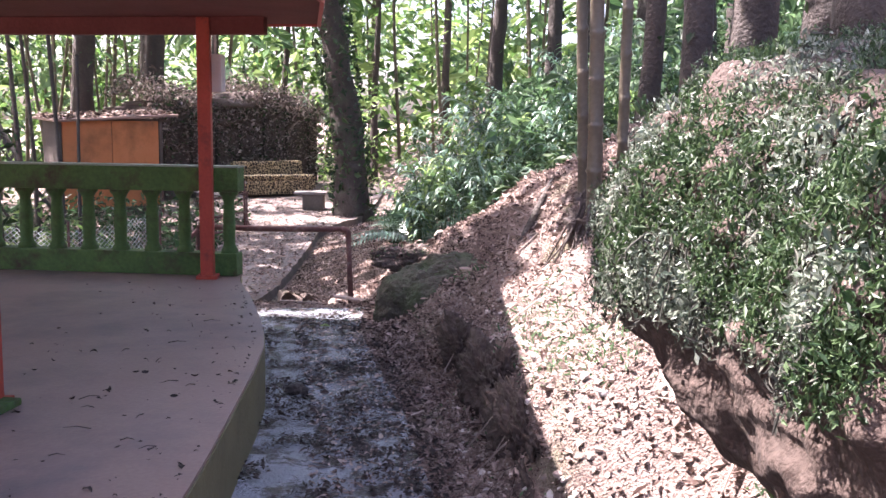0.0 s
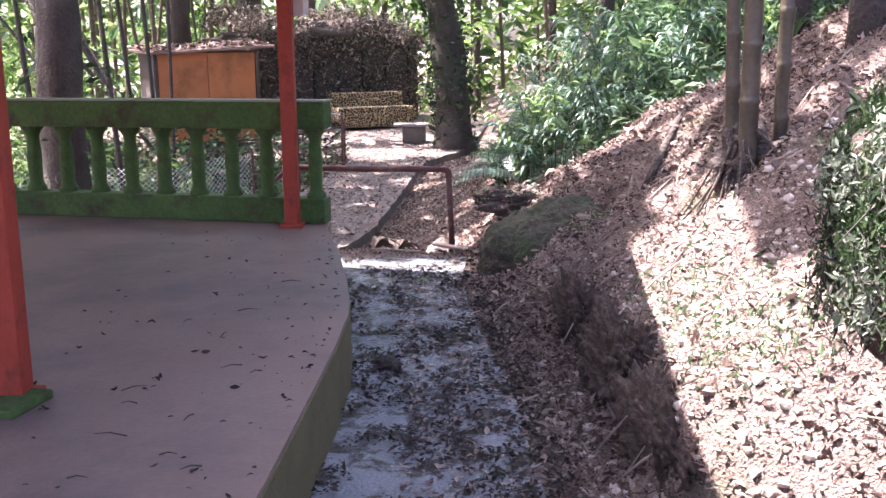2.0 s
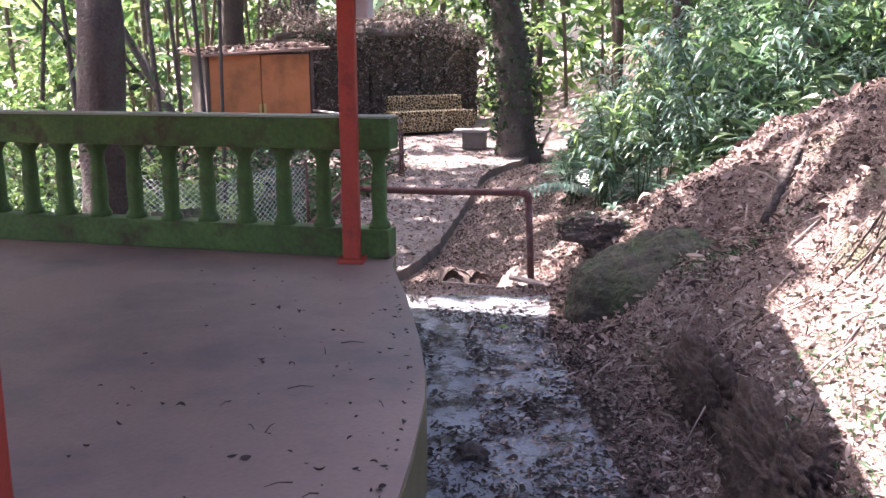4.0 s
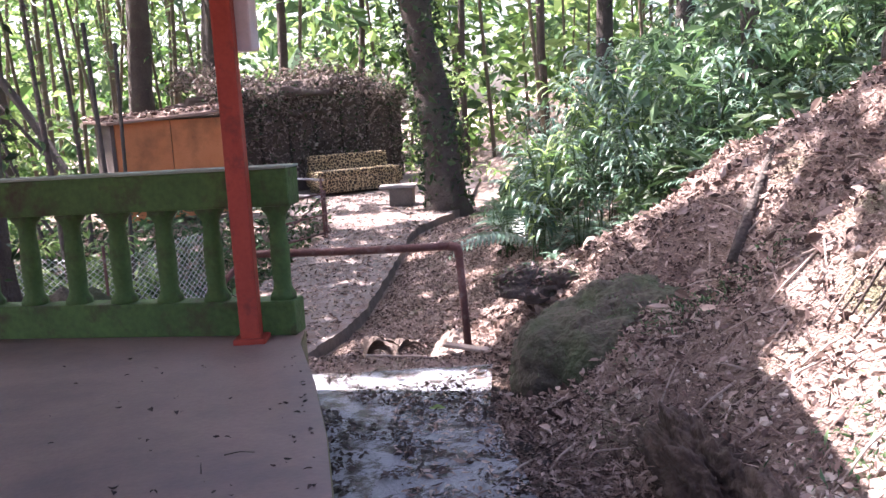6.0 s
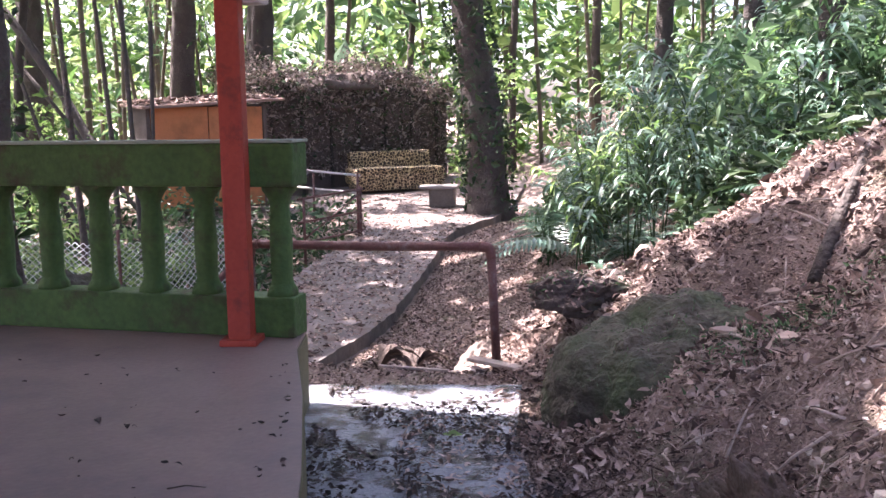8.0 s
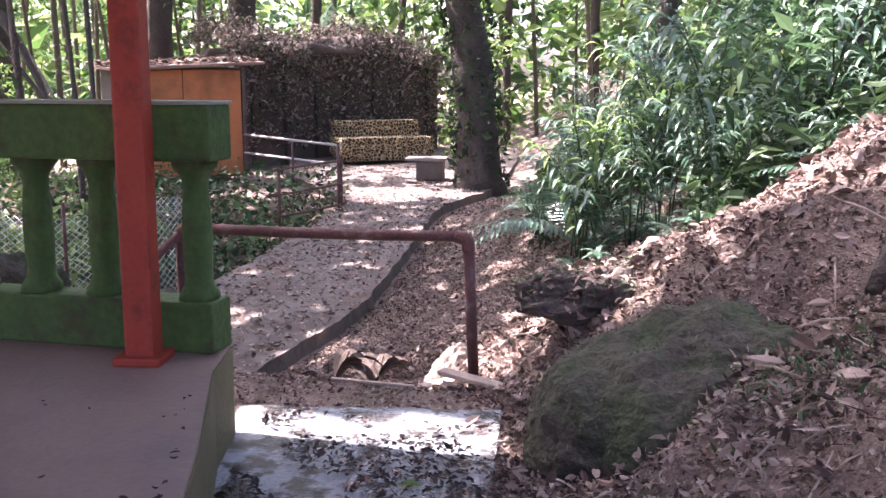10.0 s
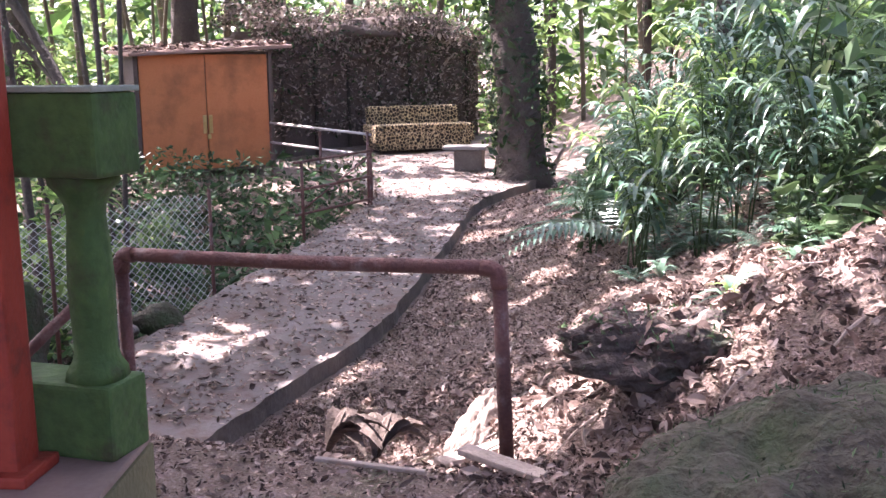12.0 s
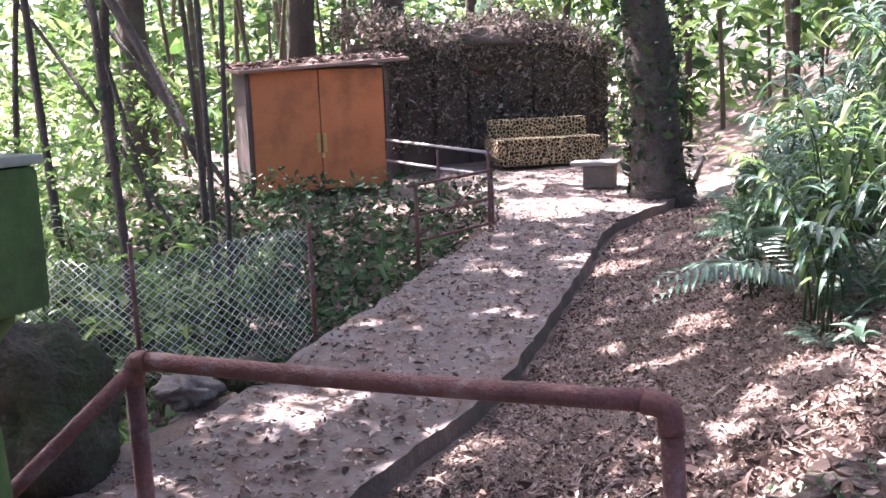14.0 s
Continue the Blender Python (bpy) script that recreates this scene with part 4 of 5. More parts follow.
while count < 240:
    y = rp.uniform(8.6, 24)
    toe = float(np.interp(y, TOE_Y, TOE_X))
    d = rp.uniform(1.0, 7.0)
    x = toe + d
    need = 3.0 if y < 11.5 else 2.0 if y < 14 else 1.1
    if d < need + rp.uniform(-0.2, 0.5):
        continue
    plant(rp.choice([0, 3, 3, 3, 4, 4] + ([1] if y > 13 else []) + ([2] if y > 17 else [])), x, y, rp.uniform(0.6, 0.95) if y < 13 else rp.uniform(0.8, 1.35), rp.uniform(0, 360))
    count += 1
for k in range(46):
    y = rp.uniform(1.0, 8.6)
    toe = float(np.interp(y, TOE_Y, TOE_X))
    x = toe + rp.uniform(2.7, 5.5) + (0.0 if y > 3.5 else -0.5)
    plant(rp.choice([1, 3, 3, 4, 4, 0]), x, y, rp.uniform(0.5, 0.95), rp.uniform(0, 360))
# by the cabinet and in the hollow
for k in range(60):
    x, y = rp.uniform(-13, -5.6), rp.uniform(11.5, 18.4)
    if x > -9.9 and y > 12.2 + (x + 9.9) * 0.2:
        continue
    plant(rp.choice([0, 0, 4, 3, 1, 2]), x, y, rp.uniform(0.5, 1.0), rp.uniform(0, 360))
# the pale fan plant with one yellow leaf
plant(1, -0.09, 9.12, 0.55, 30)
plant(2, -0.10, 9.08, 0.30, 80)


# ---- small things on the ground ----
ridge = stone("earth_ridge", (-1.13, 8.80, -0.37), (0.085, 0.58, 0.13), 93, CLAYRIDGE, "pale bare earth ridge beside the railing post", 3, 0.3, 5, 0.0, 1.8, 0.0, 0.3, 0.10)


def dry_fan(at, turn):
    """A fallen fan of dry brown palm blades."""
    t = thing("dry_palm_leaf", at, "fallen dry brown palm leaf on the ledge", "palm leaf", turn=turn)
    for k in range(9):
        a = radians(-55 + 14 * k)
        L = 0.21 + 0.04 * math.sin(k * 2.1)
        bm = bmesh.new()
        rows_ = []
        for j in range(6):
            u = j / 5
            p = Vector((math.cos(a) * L * u, math.sin(a) * L * u, 0.03 + 0.30 * u * (1.15 - u) + 0.015 * (k % 3)))
            w = 0.028 * (0.3 + math.sin(math.pi * min(1, u * 0.9 + 0.1)))
            sd = Vector((-math.sin(a), math.cos(a), 0))
            rows_.append([bm.verts.new(p + sd * w + Vector((0, 0, w * 0.7))), bm.verts.new(p), bm.verts.new(p - sd * w + Vector((0, 0, w * 0.7)))])
        for r0, r1 in zip(rows_, rows_[1:]):
            bm.faces.new((r0[0], r0[1], r1[1], r1[0]))
            bm.faces.new((r0[1], r0[2], r1[2], r1[1]))
        part("blade", bm, DRYPALM, t)
    return t


dry_fan((-1.56, 8.20, ground_at(-1.5, 8.22) + 0.02), 30)
dry_fan((-1.40, 8.30, ground_at(-1.4, 8.30) + 0.03), 80)
for at, size, turn in (((-0.80, 7.93, -0.115), (0.34, 0.065, 0.022), -22), ((-1.25, 7.86, -0.13), (0.40, 0.022, 0.015), 4), ((-1.02, 8.34, -0.20), (0.34, 0.07, 0.02), 58)):
    z = max(ground_at(at[0] + dx, at[1]) for dx in (-0.15, 0, 0.15)) + 0.02
    p = part("plank", box(size, (0, 0, 0), 0.006), WOODGREY)
    p.matrix_basis = pose(at[0], at[1], z, 3, 2, turn)
    tagged(p, "weathered grey plank lying in the litter", "plank", "loose planks")


def stick(a, b, r, label, mat=WOODGREY):
    A = Vector((*a, ground_at(*a) + r * 0.3))
    B = Vector((*b, ground_at(*b) + r * 0.3))
    M = (A + B) / 2
    M = Vector((M.x + 0.04, M.y, ground_at(M.x, M.y) + r * 0.5))
    tagged(part("fallen_branch", tube(bend([A, M, B], 4), [r * (1 - 0.4 * k / 8) for k in range(9)], 7, rough=0.25), mat), label, "branch", "fallen branches")


stick((0.80, 7.45), (1.22, 8.35), 0.035, "dark fallen log on the leafy slope", DARKBARK)
stick((-0.45, 8.30), (0.12, 8.75), 0.022, "pale dead branch lying over the rock")
stick((0.45, 6.30), (0.30, 7.0), 0.012, "thin pale dead branch on the slope")
stick((0.55, 8.6), (1.3, 9.2), 0.02, "thin pale dead branch on the slope")
stick((-1.3, 11.2), (-0.9, 12.6), 0.02, "thin pale dead branch on the slope")
stick((0.98, 4.55), (1.25, 4.75), 0.012, "thin pale dead branch on the slope")
stick((-0.30, 4.55), (0.12, 4.1), 0.008, "thin dark twig on the damp path", DARKBARK)
stick((-0.36, 4.75), (-0.02, 4.55), 0.007, "thin dark twig on the damp path", DARKBARK)
stick((0.05, 3.85), (0.30, 3.78), 0.008, "pale stick on the damp path")
clod = part("leaf_clod", rock((0.07, 0.06, 0.035), 61, 0.5, 3), DARKBARK)
clod.location = (-0.40, 4.78, -0.075)
tagged(clod, "dark clump of wet leaves against the edge", "leaf clump")
g = np.random.default_rng(90)
yl = leaves("yellow_leaf", np.array([[-0.72, 6.70, -0.085]]), 0.12, LEAF[2], 0.95, 0.6, seed=4)
tagged(new("fallen_leaf", yl), "single pale yellow fallen leaf on the path", "leaf")
# dark bits on the pavilion floor, thicker near its open edge
n = 230
yy = g.uniform(1.0, 6.4, n)
ex = np.interp(yy, [p[1] for p in EDGE], [p[0] for p in EDGE])
xx = ex - 0.06 - g.random(n) ** 2.6 * 1.3
tagged(new("debris", leaves("debris", np.stack([xx, yy, np.full(n, FLOOR_Z + 0.006)], 1), 0.021, DARKBITS, 0.9, 0.5, seed=92, fine=True)), "dark leaf fragments scattered on the pavilion floor", "debris", kind="stuff")
for k in range(16):
    y = rb.uniform(2.4, 5.2)
    x = float(np.interp(y, [p[1] for p in EDGE], [p[0] for p in EDGE])) - rb.uniform(0.15, 0.8)
    a = rb.uniform(0, 6.28)
    L = rb.uniform(0.05, 0.13)
    tw = part("twig", tube([(x, y, FLOOR_Z + 0.005), (x + math.cos(a) * L / 2, y + math.sin(a) * L / 2, FLOOR_Z + 0.012), (x + math.cos(a) * L, y + math.sin(a) * L, FLOOR_Z + 0.004)], [0.0025, 0.002, 0.001], 5), DARKBARK)
    tagged(tw, "small dark twig on the pink concrete floor", "twig", "twigs on the floor")
for k in range(12):
    plant(rp.choice([3, 4]), rp.uniform(2.1, 3.4), rp.uniform(2.3, 4.6), rp.uniform(0.3, 0.55), rp.uniform(0, 360))

for k, x, y, size in ((2, 2.45, 3.35, 0.7), (2, 2.75, 3.05, 0.8), (4, 2.95, 2.6, 0.7), (2, 2.35, 3.75, 0.6), (4, 2.6, 2.75, 0.6), (0, 3.1, 3.3, 0.9), (2, 3.3, 2.8, 0.9)):
    plant(k, x, y, size, rp.uniform(0, 360))

# ---- undergrowth, litter: stuff ----
def scatter(n, seed, y0, y1, d0, d1, lift):
    g = np.random.default_rng(seed)
    y = g.uniform(y0, y1, n)
    d = d0 + (d1 - d0) * g.random(n) ** 1.1
    x = np.interp(y, TOE_Y, TOE_X) + d
    return np.stack([x, y, ground_many(x, y) + g.uniform(0, lift, n)], 1)


def bare(P):
    """Leaves lie thinly over the sun patch, to keep it pale, and not at all under the bank."""
    g = np.random.default_rng(77)
    clay = ((P[:, 0] - 1.25) / 0.75) ** 2 + ((P[:, 1] - 4.3) / 1.9) ** 2
    thin = g.random(len(P)) > 0.78 * np.exp(-clay * 0.9)
    return P[thin & ~((P[:, 0] > 1.9) & (P[:, 1] < 3.5))]


def stuff(name, me, label, category):
    return tagged(new(name, me), label, category, kind="stuff")


stuff("leaf_litter", leaves("leaf_litter", bare(scatter(40000, 1, 1.5, 10.5, -0.1, 3.4, 0.035)), 0.034, DRYLEAF, 0.5, 0.40, seed=2, fine=True), "dry brown leaf litter covering the slope", "leaves")
stuff("leaf_litter", leaves("leaf_litter", scatter(26000, 3, 9.5, 20, -0.05, 3.0, 0.03), 0.034, DRYLEAF, 0.6, 0.40, seed=5, fine=True), "dry brown leaf litter along the raised path", "leaves")
stuff("leaf_litter", leaves("leaf_litter", scatter(2600, 6, 6.2, 10.5, 0.2, 3.0, 0.05), 0.060, DRYLEAF, 0.35, 0.36, seed=7, fine=True), "large curled dead leaves lying on the slope", "leaves")
g = np.random.default_rng(8)
pts = scatter(5200, 9, 1.0, 10, -0.55, 0.4, 0.012)
pts = pts[pts[:, 1] < 6.95]
pts[:, 2] = np.maximum(pts[:, 2], -0.092)
stuff("leaf_litter", leaves("leaf_litter", pts[:4000], 0.034, DRYLEAF, 0.85, 0.35, seed=12, fine=True), "scattered small leaves on the damp path", "leaves")
pts = scatter(15000, 10, 0.0, 7.3, -0.95, 0.15, 0.006)
pts[:, 2] = -0.088
pts = pts[np.array([noise.noise(Vector(p) * 4.1) > -0.08 for p in pts])]
pts[:, 2] = -0.078
stuff("debris", leaves("debris", pts, 0.024, DARKBITS, 0.7, 0.5, seed=13), "dark wet leaf fragments on the damp path", "debris")
n = 6500
f = g.random(n)
yy = g.uniform(9.6, 22, n)
xa = np.interp(yy, [p[1] for p in LEFT], [p[0] for p in LEFT])
xb = np.interp(yy, [p[1] for p in KERB], [p[0] for p in KERB])
xx = xa + (xb - xa) * f
stuff("leaf_litter", leaves("leaf_litter", np.stack([xx, yy, path_z(xx, yy) + 0.016], 1), 0.04, DRYLEAF, 0.8, 0.42, seed=14, fine=True), "scattered dry leaves on the raised path", "leaves")
pts = scatter(3200, 15, 7.15, 9.4, -2.6, 0.2, 0.02)
pts = pts[pts[:, 1] > 7.34 + 0.3 * (pts[:, 0] + 1.55)]
stuff("leaf_litter", leaves("leaf_litter", pts, 0.032, DRYLEAF, 0.7, 0.40, seed=16, fine=True), "dry leaf litter on the ledge by the railing", "leaves")
bco = np.array([list(boulder.matrix_basis @ v.co) for v in boulder.data.vertices if v.normal.z > 0.2])
g2 = np.random.default_rng(17)
pts = bco[g2.integers(0, len(bco), 8000)] + g2.normal(size=(8000, 3)) * 0.012
stuff("moss", leaves("moss", pts[:500], 0.016, LEAF[0], 0.1, 0.2, -0.7, seed=19), "short green moss tufts on the boulder", "moss")
stuff("moss", leaves("moss", pts[3600:6400], 0.018, LEAF[3], 0.1, 0.2, -0.7, seed=18), "short dark moss tufts on the boulder", "moss")
pts = bare(scatter(76000, 19, 2.8, 10.5, -0.05, 2.7, 0.02))
stuff("litter_crumbs", leaves("litter_crumbs", pts, 0.017, DRYLEAF, 0.4, 0.5, seed=20), "fine crumbled leaf litter on the slope", "litter")
pts = scatter(34000, 22, 9.3, 16, -0.05, 2.0, 0.015)
stuff("litter_crumbs", leaves("litter_crumbs", pts, 0.018, DRYLEAF, 0.5, 0.5, seed=23), "fine crumbled leaf litter along the raised path", "litter")
rco = np.array([list(flat_rock.matrix_basis @ v.co) for v in flat_rock.data.vertices if v.normal.z > 0.35])
pts = rco[g2.integers(0, len(rco), 900)] + g2.normal(size=(900, 3)) * 0.012
stuff("leaf_litter", leaves("leaf_litter", pts[:450], 0.045, DRYLEAF, 0.5, 0.4, seed=24, fine=True), "dry leaves lying on the flat rock", "leaves")
stuff("moss", leaves("moss", pts[450:], 0.03, LEAF[0], 0.1, 0.2, -0.6, seed=25), "short green moss on the flat rock", "moss")
pts = scatter(20000, 26, 7.3, 10.2, -3.6, 0.1, 0.012)
pts = pts[pts[:, 1] > 7.30 + 0.3 * (pts[:, 0] + 1.55)]
pts = pts[~((pts[:, 1] > 8.7) & (pts[:, 0] > -4.2) & (pts[:, 0] < -2.9))]
stuff("litter_crumbs", leaves("litter_crumbs", pts, 0.018, DRYLEAF, 0.6, 0.5, seed=27), "fine crumbled leaf litter on the ledge", "litter")
# clods with sunlight put into their pale colour, round the sun patch on the foot of the slope
ball = bmesh.new()
bmesh.ops.create_icosphere(ball, subdivisions=1, radius=1.0)
BV = np.array([list(v.co) for v in ball.verts])
BF = np.array([[v.index for v in f.verts] for f in ball.faces])
ball.free()
g = np.random.default_rng(78)
cl = scatter(8000, 79, 2.3, 6.6, 0.12, 1.55, 0.0)
cl = cl[g.random(len(cl)) < np.exp(-((cl[:, 0] - 1.25) / 0.6) ** 2 - ((cl[:, 1] - 4.3) / 1.5) ** 2) * 1.1]
size = 0.007 + 0.022 * g.random(len(cl)) ** 4
V = cl[:, None, :] + BV[None] * (size[:, None] * np.array([1.0, 1.0, 0.7]))[:, None, :] * g.uniform(0.6, 1.35, (len(cl), len(BV), 1))
F = (BF[None] + (np.arange(len(cl)) * len(BV))[:, None, None]).reshape(-1, 3)
stuff("sunlit_clods", mesh_of("sunlit_clods", V.reshape(-1, 3), F, SUNCLAY), "clay clods paled to brighten the sunlit slope", "clods")
# twigs
bm = bmesh.new()
for p in scatter(420, 21, 2.5, 11, 0.0, 3.0, 0.02):
    a = rb.uniform(0, 6.28)
    L = rb.uniform(0.08, 0.32)
    d = Vector((math.cos(a) * L, math.sin(a) * L, 0))
    q = Vector(p)
    e = q + d
    e.z = ground_at(e.x, e.y) + 0.02
    tube([q, (q + e) / 2 + Vector((0, 0, 0.015)), e], [0.006, 0.005, 0.002], 4, bm)
tagged(part("twigs", bm, WOODGREY), "thin dead twigs lying in the litter", "twigs", kind="stuff")

# low undergrowth on the slopes
pts = np.concatenate([scatter(6000, 31, 8.8, 13, 2.8, 7, 0.45), scatter(11000, 36, 13, 24, 1.35, 8, 0.5)])
stuff("undergrowth", leaves("undergrowth", pts, 0.12, LEAF[3], 0.45, 0.33, 0.1, seed=32, fine=True), "dark low undergrowth on the slope", "undergrowth")
pts = scatter(15000, 33, 9.5, 26, 3.0, 10, 1.4)
stuff("undergrowth", leaves("undergrowth", pts, 0.15, LEAF[0], 0.4, 0.33, 0.1, seed=34), "dense green undergrowth on the slope", "undergrowth")
g = np.random.default_rng(40)
n = 7000
x, y = g.uniform(-15, -5.3, n), g.uniform(9, 19, n)
keep = ~((x > -9.9) & (y > 17.2))
x, y = x[keep], y[keep]
z = ground_z(x, y) + g.random(len(x)) ** 2 * 0.9
stuff("undergrowth", leaves("undergrowth", np.stack([x, y, z], 1), 0.16, LEAF[0], 0.4, 0.45, 0.1, seed=41), "tangled green undergrowth in the hollow", "undergrowth")
n = 9000
x, y = g.uniform(-9.9, -5.2, n), g.uniform(12.6, 18.3, n)
stuff("undergrowth", leaves("undergrowth", np.stack([x, y, ground_z(x, y) + g.random(n) ** 1.5 * 0.65], 1), 0.10, LEAF[3], 0.35, 0.4, 0.2, seed=44), "dark tangled scrub below the cabinet", "undergrowth")
n = 2500
x, y = g.uniform(-15, -5.3, n), g.uniform(9, 19, n)
stuff("undergrowth", leaves("undergrowth", np.stack([x, y, ground_z(x, y) + 0.05], 1), 0.14, DRYLEAF, 0.5, 0.45, 0.1, seed=42), "dead leaves in the hollow", "leaves")

n = 260
y = g.uniform(11.5, 20, n)
x = -0.8 * (y - 6) - 0.9 - g.random(n) * 5
mids = np.stack([x, y, ground_z(x, y) + g.random(n) ** 1.4 * 2.4], 1)
stuff("undergrowth", leaves("undergrowth", clumps(n, mids, (0.22, 0.22, 0.16), 26, 46), 0.12, LEAF[2], 0.4, 0.42, 0.2, seed=47), "sunlit yellow-green shrubs across the hollow", "undergrowth")

mids = np.stack([g.uniform(-5.0, -3.9, 60), g.uniform(23.0, 24.5, 60), -0.3 + 2.6 * g.random(60)], 1)
stuff("undergrowth", leaves("undergrowth", clumps(60, mids, (0.2, 0.2, 0.2), 26, 48), 0.11, LEAF[2], 0.4, 0.42, 0.2, seed=49), "bright sunlit shrub beside the shed", "undergrowth")

# creepers over the overhanging rock
g = np.random.default_rng(50)
co = np.array([list(bank.matrix_basis @ v.co) for v in bank.data.vertices])
no = np.array([list(bank.matrix_basis.to_3x3() @ v.normal) for v in bank.data.vertices])
low_edge = 1.10 + 0.08 * np.clip(2.2 - co[:, 1], 0, 2) + np.array([0.10 * noise.noise(Vector(p) * 2.2) for p in co])
ok = np.where((co[:, 2] > low_edge) & (co[:, 0] < 2.9) & (co[:, 1] < 2.9))[0]
# hanging tufts: short strands that fall from many root points, pale ones for sunlit blotches beside dark ones for
# shaded gaps
roots = g.choice(ok, 14000)
# upward faces are pushed to the dark tone to hold the top in shade
tone = np.array([noise.noise(Vector(co[i]) * 5.0) + 0.5 * noise.noise(Vector(co[i]) * 13) for i in roots]) + g.normal(size=len(roots)) * 0.10 - 0.35 * (no[roots, 2] > 0.6)


def tufts(which, per, drop, spread):
    """Leaf places strung below the chosen root points."""
    base_, out_ = np.repeat(co[which], per, 0), np.repeat(no[which], per, 0)
    fall = g.random(len(base_)) * drop
    P_ = base_ + out_ * (0.015 + 0.035 * g.random((len(base_), 1)) + 0.1 * fall[:, None]) + g.normal(size=base_.shape) * spread
    P_[:, 2] -= fall
    return P_


stuff("creepers", leaves("creepers", tufts(roots[tone > 0.06], 22, 0.10, 0.010), 0.0145, LEAF[4], 0.15, 0.42, 0.9, seed=52), "grey-green creeper leaves paled as sunlit blotches on the bank", "creepers")
stuff("creepers", leaves("creepers", tufts(roots[(tone <= 0.06) & (tone > -0.10)], 14, 0.13, 0.012), 0.024, BANKROOT, 0.1, 0.16, 1.2, seed=51), "brown hanging roots and creepers on the bank", "creepers")
stuff("creepers", leaves("creepers", tufts(roots[tone <= -0.10], 18, 0.08, 0.012), 0.015, LEAF[3], 0.15, 0.35, 1.0, seed=53), "dark green creeper leaves on the bank", "creepers")
face = np.where((no[:, 2] < 0.5) & (no[:, 2] > -0.2) & (no[:, 0] < 0.2) & (co[:, 1] < 2.7) & (co[:, 2] > 1.1))[0]
for k in range(46):
    i = int(g.choice(face))
    p, q = Vector(co[i]), Vector(no[i])
    L = g.uniform(0.10, 0.28)
    a_ = p + q * 0.03
    m_ = p + q * 0.06 - Vector((g.uniform(-0.03, 0.03), 0, L * 0.5))
    e_ = p + q * 0.05 - Vector((g.uniform(-0.05, 0.05), g.uniform(-0.04, 0.04), L))
    tagged(part("hanging_root", tube(bend([a_, m_, e_], 3), [0.0035 - 0.0004 * j for j in range(7)], 5), BANKROOT), "thin pale root hanging from the overhanging bank", "root", "hanging roots")
# moss and low grass on the sunlit foot of the slope
n = 2600
c_ = np.array([[1.15, 4.15], [1.0, 4.6], [1.3, 3.6], [0.75, 7.0], [0.5, 6.7], [1.5, 3.3]])[g.integers(0, 6, n)]
xy = c_ + g.normal(size=(n, 2)) * 0.17
zz = ground_many(xy[:, 0], xy[:, 1]) + g.uniform(0, 0.05, n)
stuff("moss", leaves("moss", np.stack([xy[:, 0], xy[:, 1], zz], 1), 0.028, LEAF[0], 0.1, 0.25, -0.5, seed=55), "low green moss and grass on the slope", "moss")
# dead hanging grass and rootlets on the cut face above the path
pts = scatter(3600, 57, 3.0, 6.2, 0.15, 1.1, 0.04)
stuff("rootlets", leaves("rootlets", pts, 0.06, DRYLEAF, 0.4, 0.07, 0.3, seed=58), "thin dry rootlets and straw on the slope", "straw")

m = 26000
x, y = g.uniform(1.9, 4.6, m), g.uniform(0.2, 3.6, m)
Q = np.stack([x, y, ground_many(x, y) + g.random(m) ** 2 * 0.16], 1)
stuff("creepers", leaves("creepers", Q[:17000], 0.035, LEAF[3], 0.2, 0.32, 0.6, seed=54), "dark green trailing plants above the bank", "creepers")
stuff("creepers", leaves("creepers", Q[17000:], 0.05, BANKROOT, 0.2, 0.12, 0.9, seed=56), "brown trailing rootlets above the bank", "creepers")
# far woods
def far_wood(n, x0, x1, y0, y1, z0, z1, size, mat, seed):
    g = np.random.default_rng(seed)
    k = n // 40
    mids = np.stack([g.uniform(x0, x1, k), g.uniform(y0, y1, k), z0 + (z1 - z0) * g.random(k) ** 1.2], 1)
    return leaves("far_woods", clumps(k, mids, (0.9, 0.9, 0.6), 40, seed), size, mat, 0.35, 0.45, 0.2, seed)


stuff("far_woods", far_wood(16000, -30, 6, 27, 40, -1.5, 8, 0.42, LEAF[2], 61), "bright sunlit foliage of the distant woods", "woods")
stuff("far_woods", far_wood(12000, -34, 10, 26, 42, -1.5, 9, 0.42, LEAF[0], 62), "green foliage of the distant woods", "woods")
stuff("far_woods", far_wood(9000, -32, -14, 10, 30, -2, 8, 0.38, LEAF[2], 63), "bright sunlit foliage across the valley", "woods")
stuff("far_woods", far_wood(11000, 3, 16, 13, 32, 3.0, 9, 0.38, LEAF[0], 64), "green foliage above the slope", "woods")

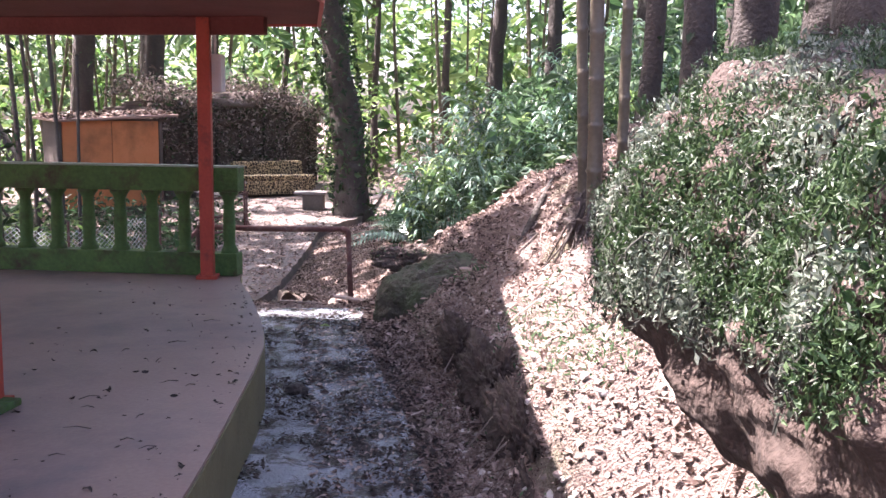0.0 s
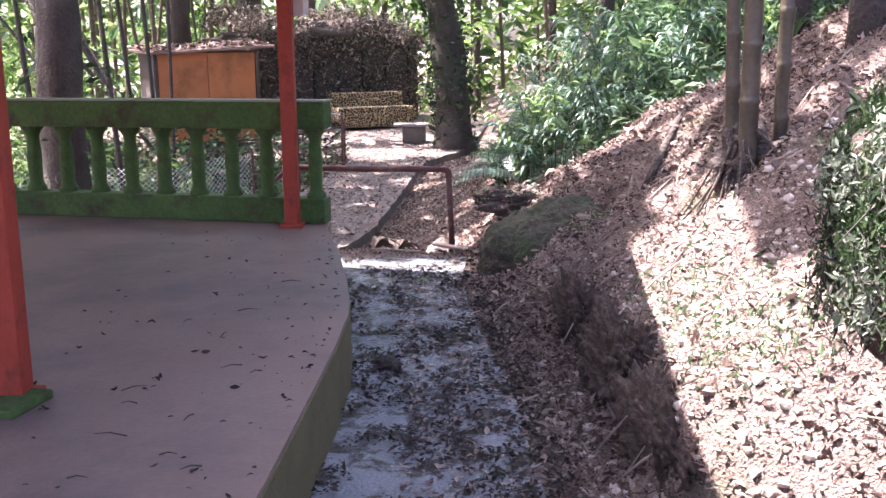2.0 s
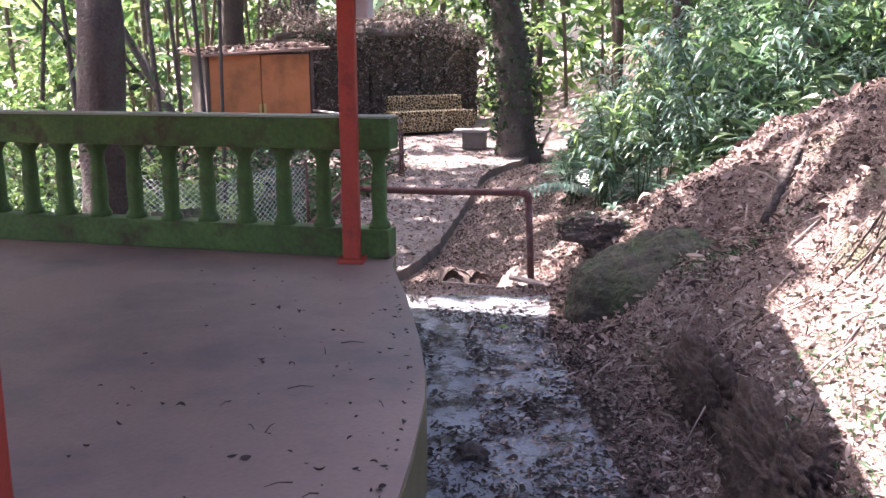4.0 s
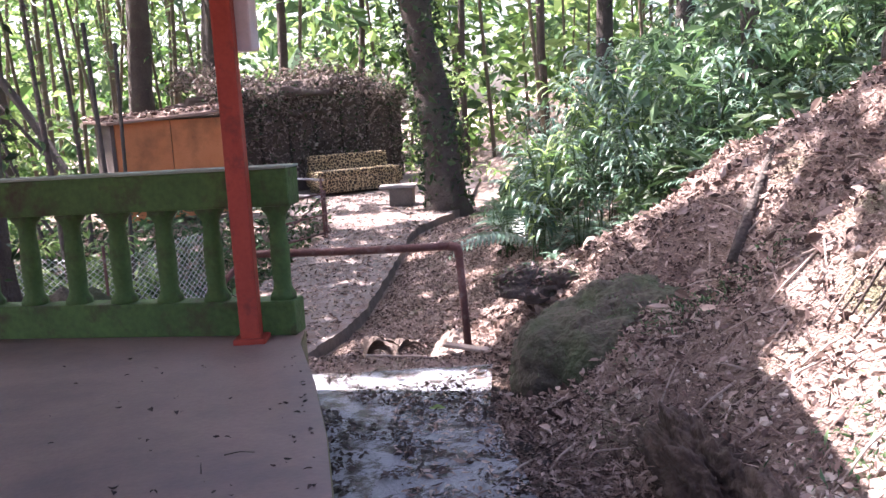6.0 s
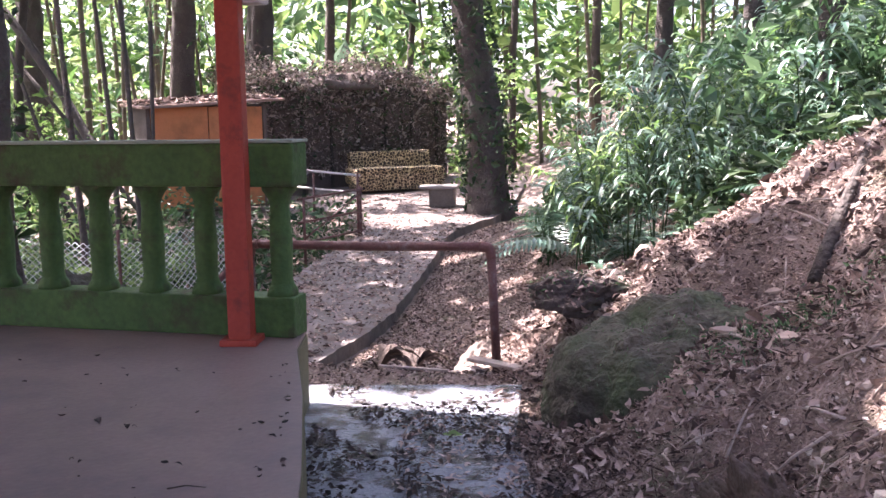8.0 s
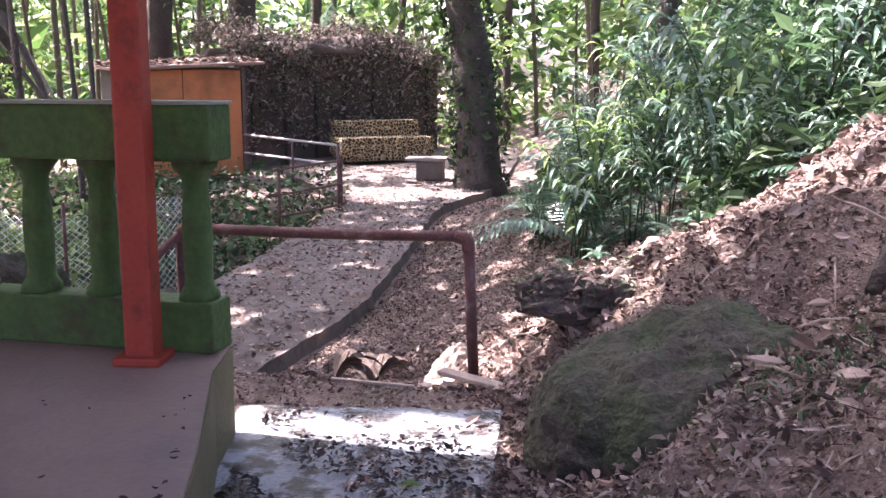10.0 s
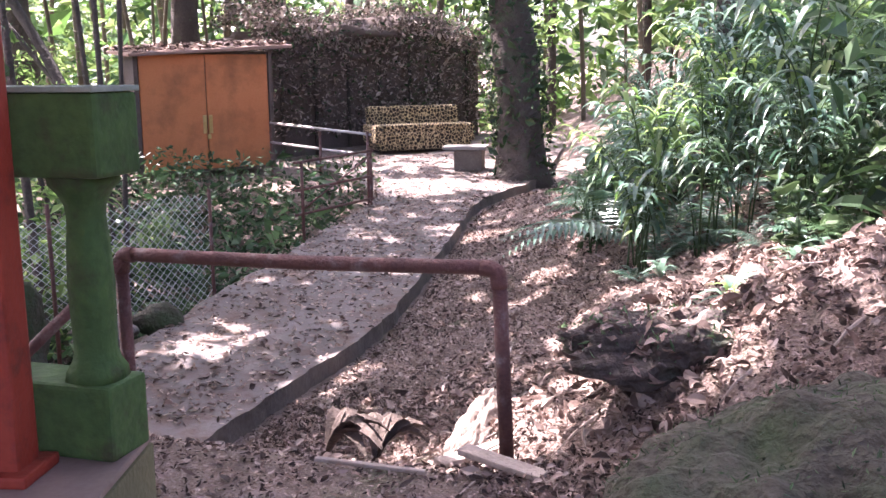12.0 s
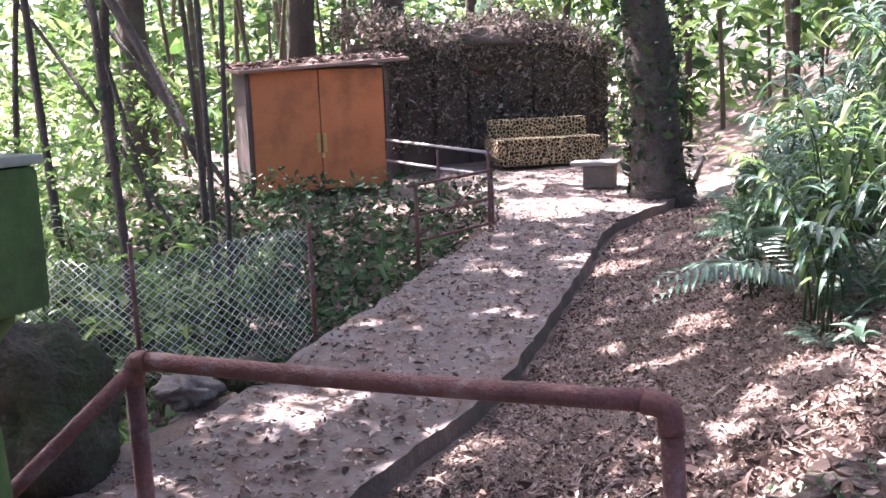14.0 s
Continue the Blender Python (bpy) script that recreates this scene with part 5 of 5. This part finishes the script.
# unseen canopy added overhead to cast shade, its gaps set where sun patches fall
SUN_GAPS = [(1.15, 4.5, 0.62), (1.25, 5.3, 0.48), (1.5, 3.6, 0.8), (1.8, 2.8, 0.55), (2.2, 1.55, 0.55), (2.42, 1.05, 0.36), (2.37, 0.6, 0.34), (2.15, 2.15, 0.3), (0.95, 8.2, 0.3), (1.35, 7.5, 0.25), (0.6, 9.1, 0.3), (1.8, 8.6, 0.3), (-1.25, 9.35, 0.3), (-1.0, 9.85, 0.3), (-1.7, 9.0, 0.2), (1.5, 9.6, 0.3), (-1.45, 7.05, 0.34), (-1.15, 7.12, 0.34), (-0.9, 7.18, 0.34), (-1.75, 7.0, 0.34), (0.2, 9.1, 0.3), (-2.0, 9.6, 0.42), (-2.45, 10.2, 0.36), (-1.7, 10.1, 0.3), (-2.3, 9.1, 0.3), (-4.3, 11.2, 0.4), (-3.3, 10.9, 0.25), (-1.15, 8.6, 0.42), (-0.1, 8.55, 0.2), (-1.6, 8.3, 0.16), (-5.1, 18.6, 0.6), (-4.0, 18.9, 0.4), (-3.6, 15.7, 0.3)]
g = np.random.default_rng(70)
n = 5600
land = np.stack([g.uniform(-7.5, 4.5, n), g.uniform(-2, 20.5, n), np.full(n, 0.2)], 1)
# more leaves over the places that need deeper shade
extra_shade = np.concatenate([np.stack([g.uniform(-5.4, -2.6, 480), g.uniform(9.6, 19, 480), np.full(480, 0.2)], 1), np.stack([g.uniform(1.6, 4.2, 420), g.uniform(0.5, 4.5, 420), np.full(420, 0.2)], 1), np.stack([g.uniform(2.8, 4.8, 1300), g.uniform(-0.8, 3.8, 1300), np.full(1300, 0.2)], 1), np.stack([g.uniform(-2.4, -0.4, 80), g.uniform(7.5, 8.1, 80), np.full(80, 0.2)], 1), np.stack([g.uniform(-11, -5.5, 500), g.uniform(11, 18.3, 500), np.full(500, -0.6)], 1), np.stack([g.uniform(-0.5, 1.2, 420), g.uniform(6.0, 7.7, 420), np.full(420, 0.2)], 1)])
land = np.concatenate([land, extra_shade])
n = len(land)
C = land + np.array(TO_SUN)[None, :] * (g.uniform(7, 10.5, n) / TO_SUN.z)[:, None]
keep = ~((land[:, 1] > 9.5) & (land[:, 0] > -2.2) & (g.random(n) < 0.25)) & ~((land[:, 1] > 15) & (g.random(n) < 0.2))
for gx, gy, gr in SUN_GAPS:
    keep &= np.hypot(land[:, 0] - gx, land[:, 1] - gy) > gr + 0.12
C = C[keep]
stuff("canopy", leaves("canopy", C, 0.55, LEAF[0], 0.6, 0.5, 0.1, seed=71), "unseen leaf layer added overhead to shade the ground", "canopy")
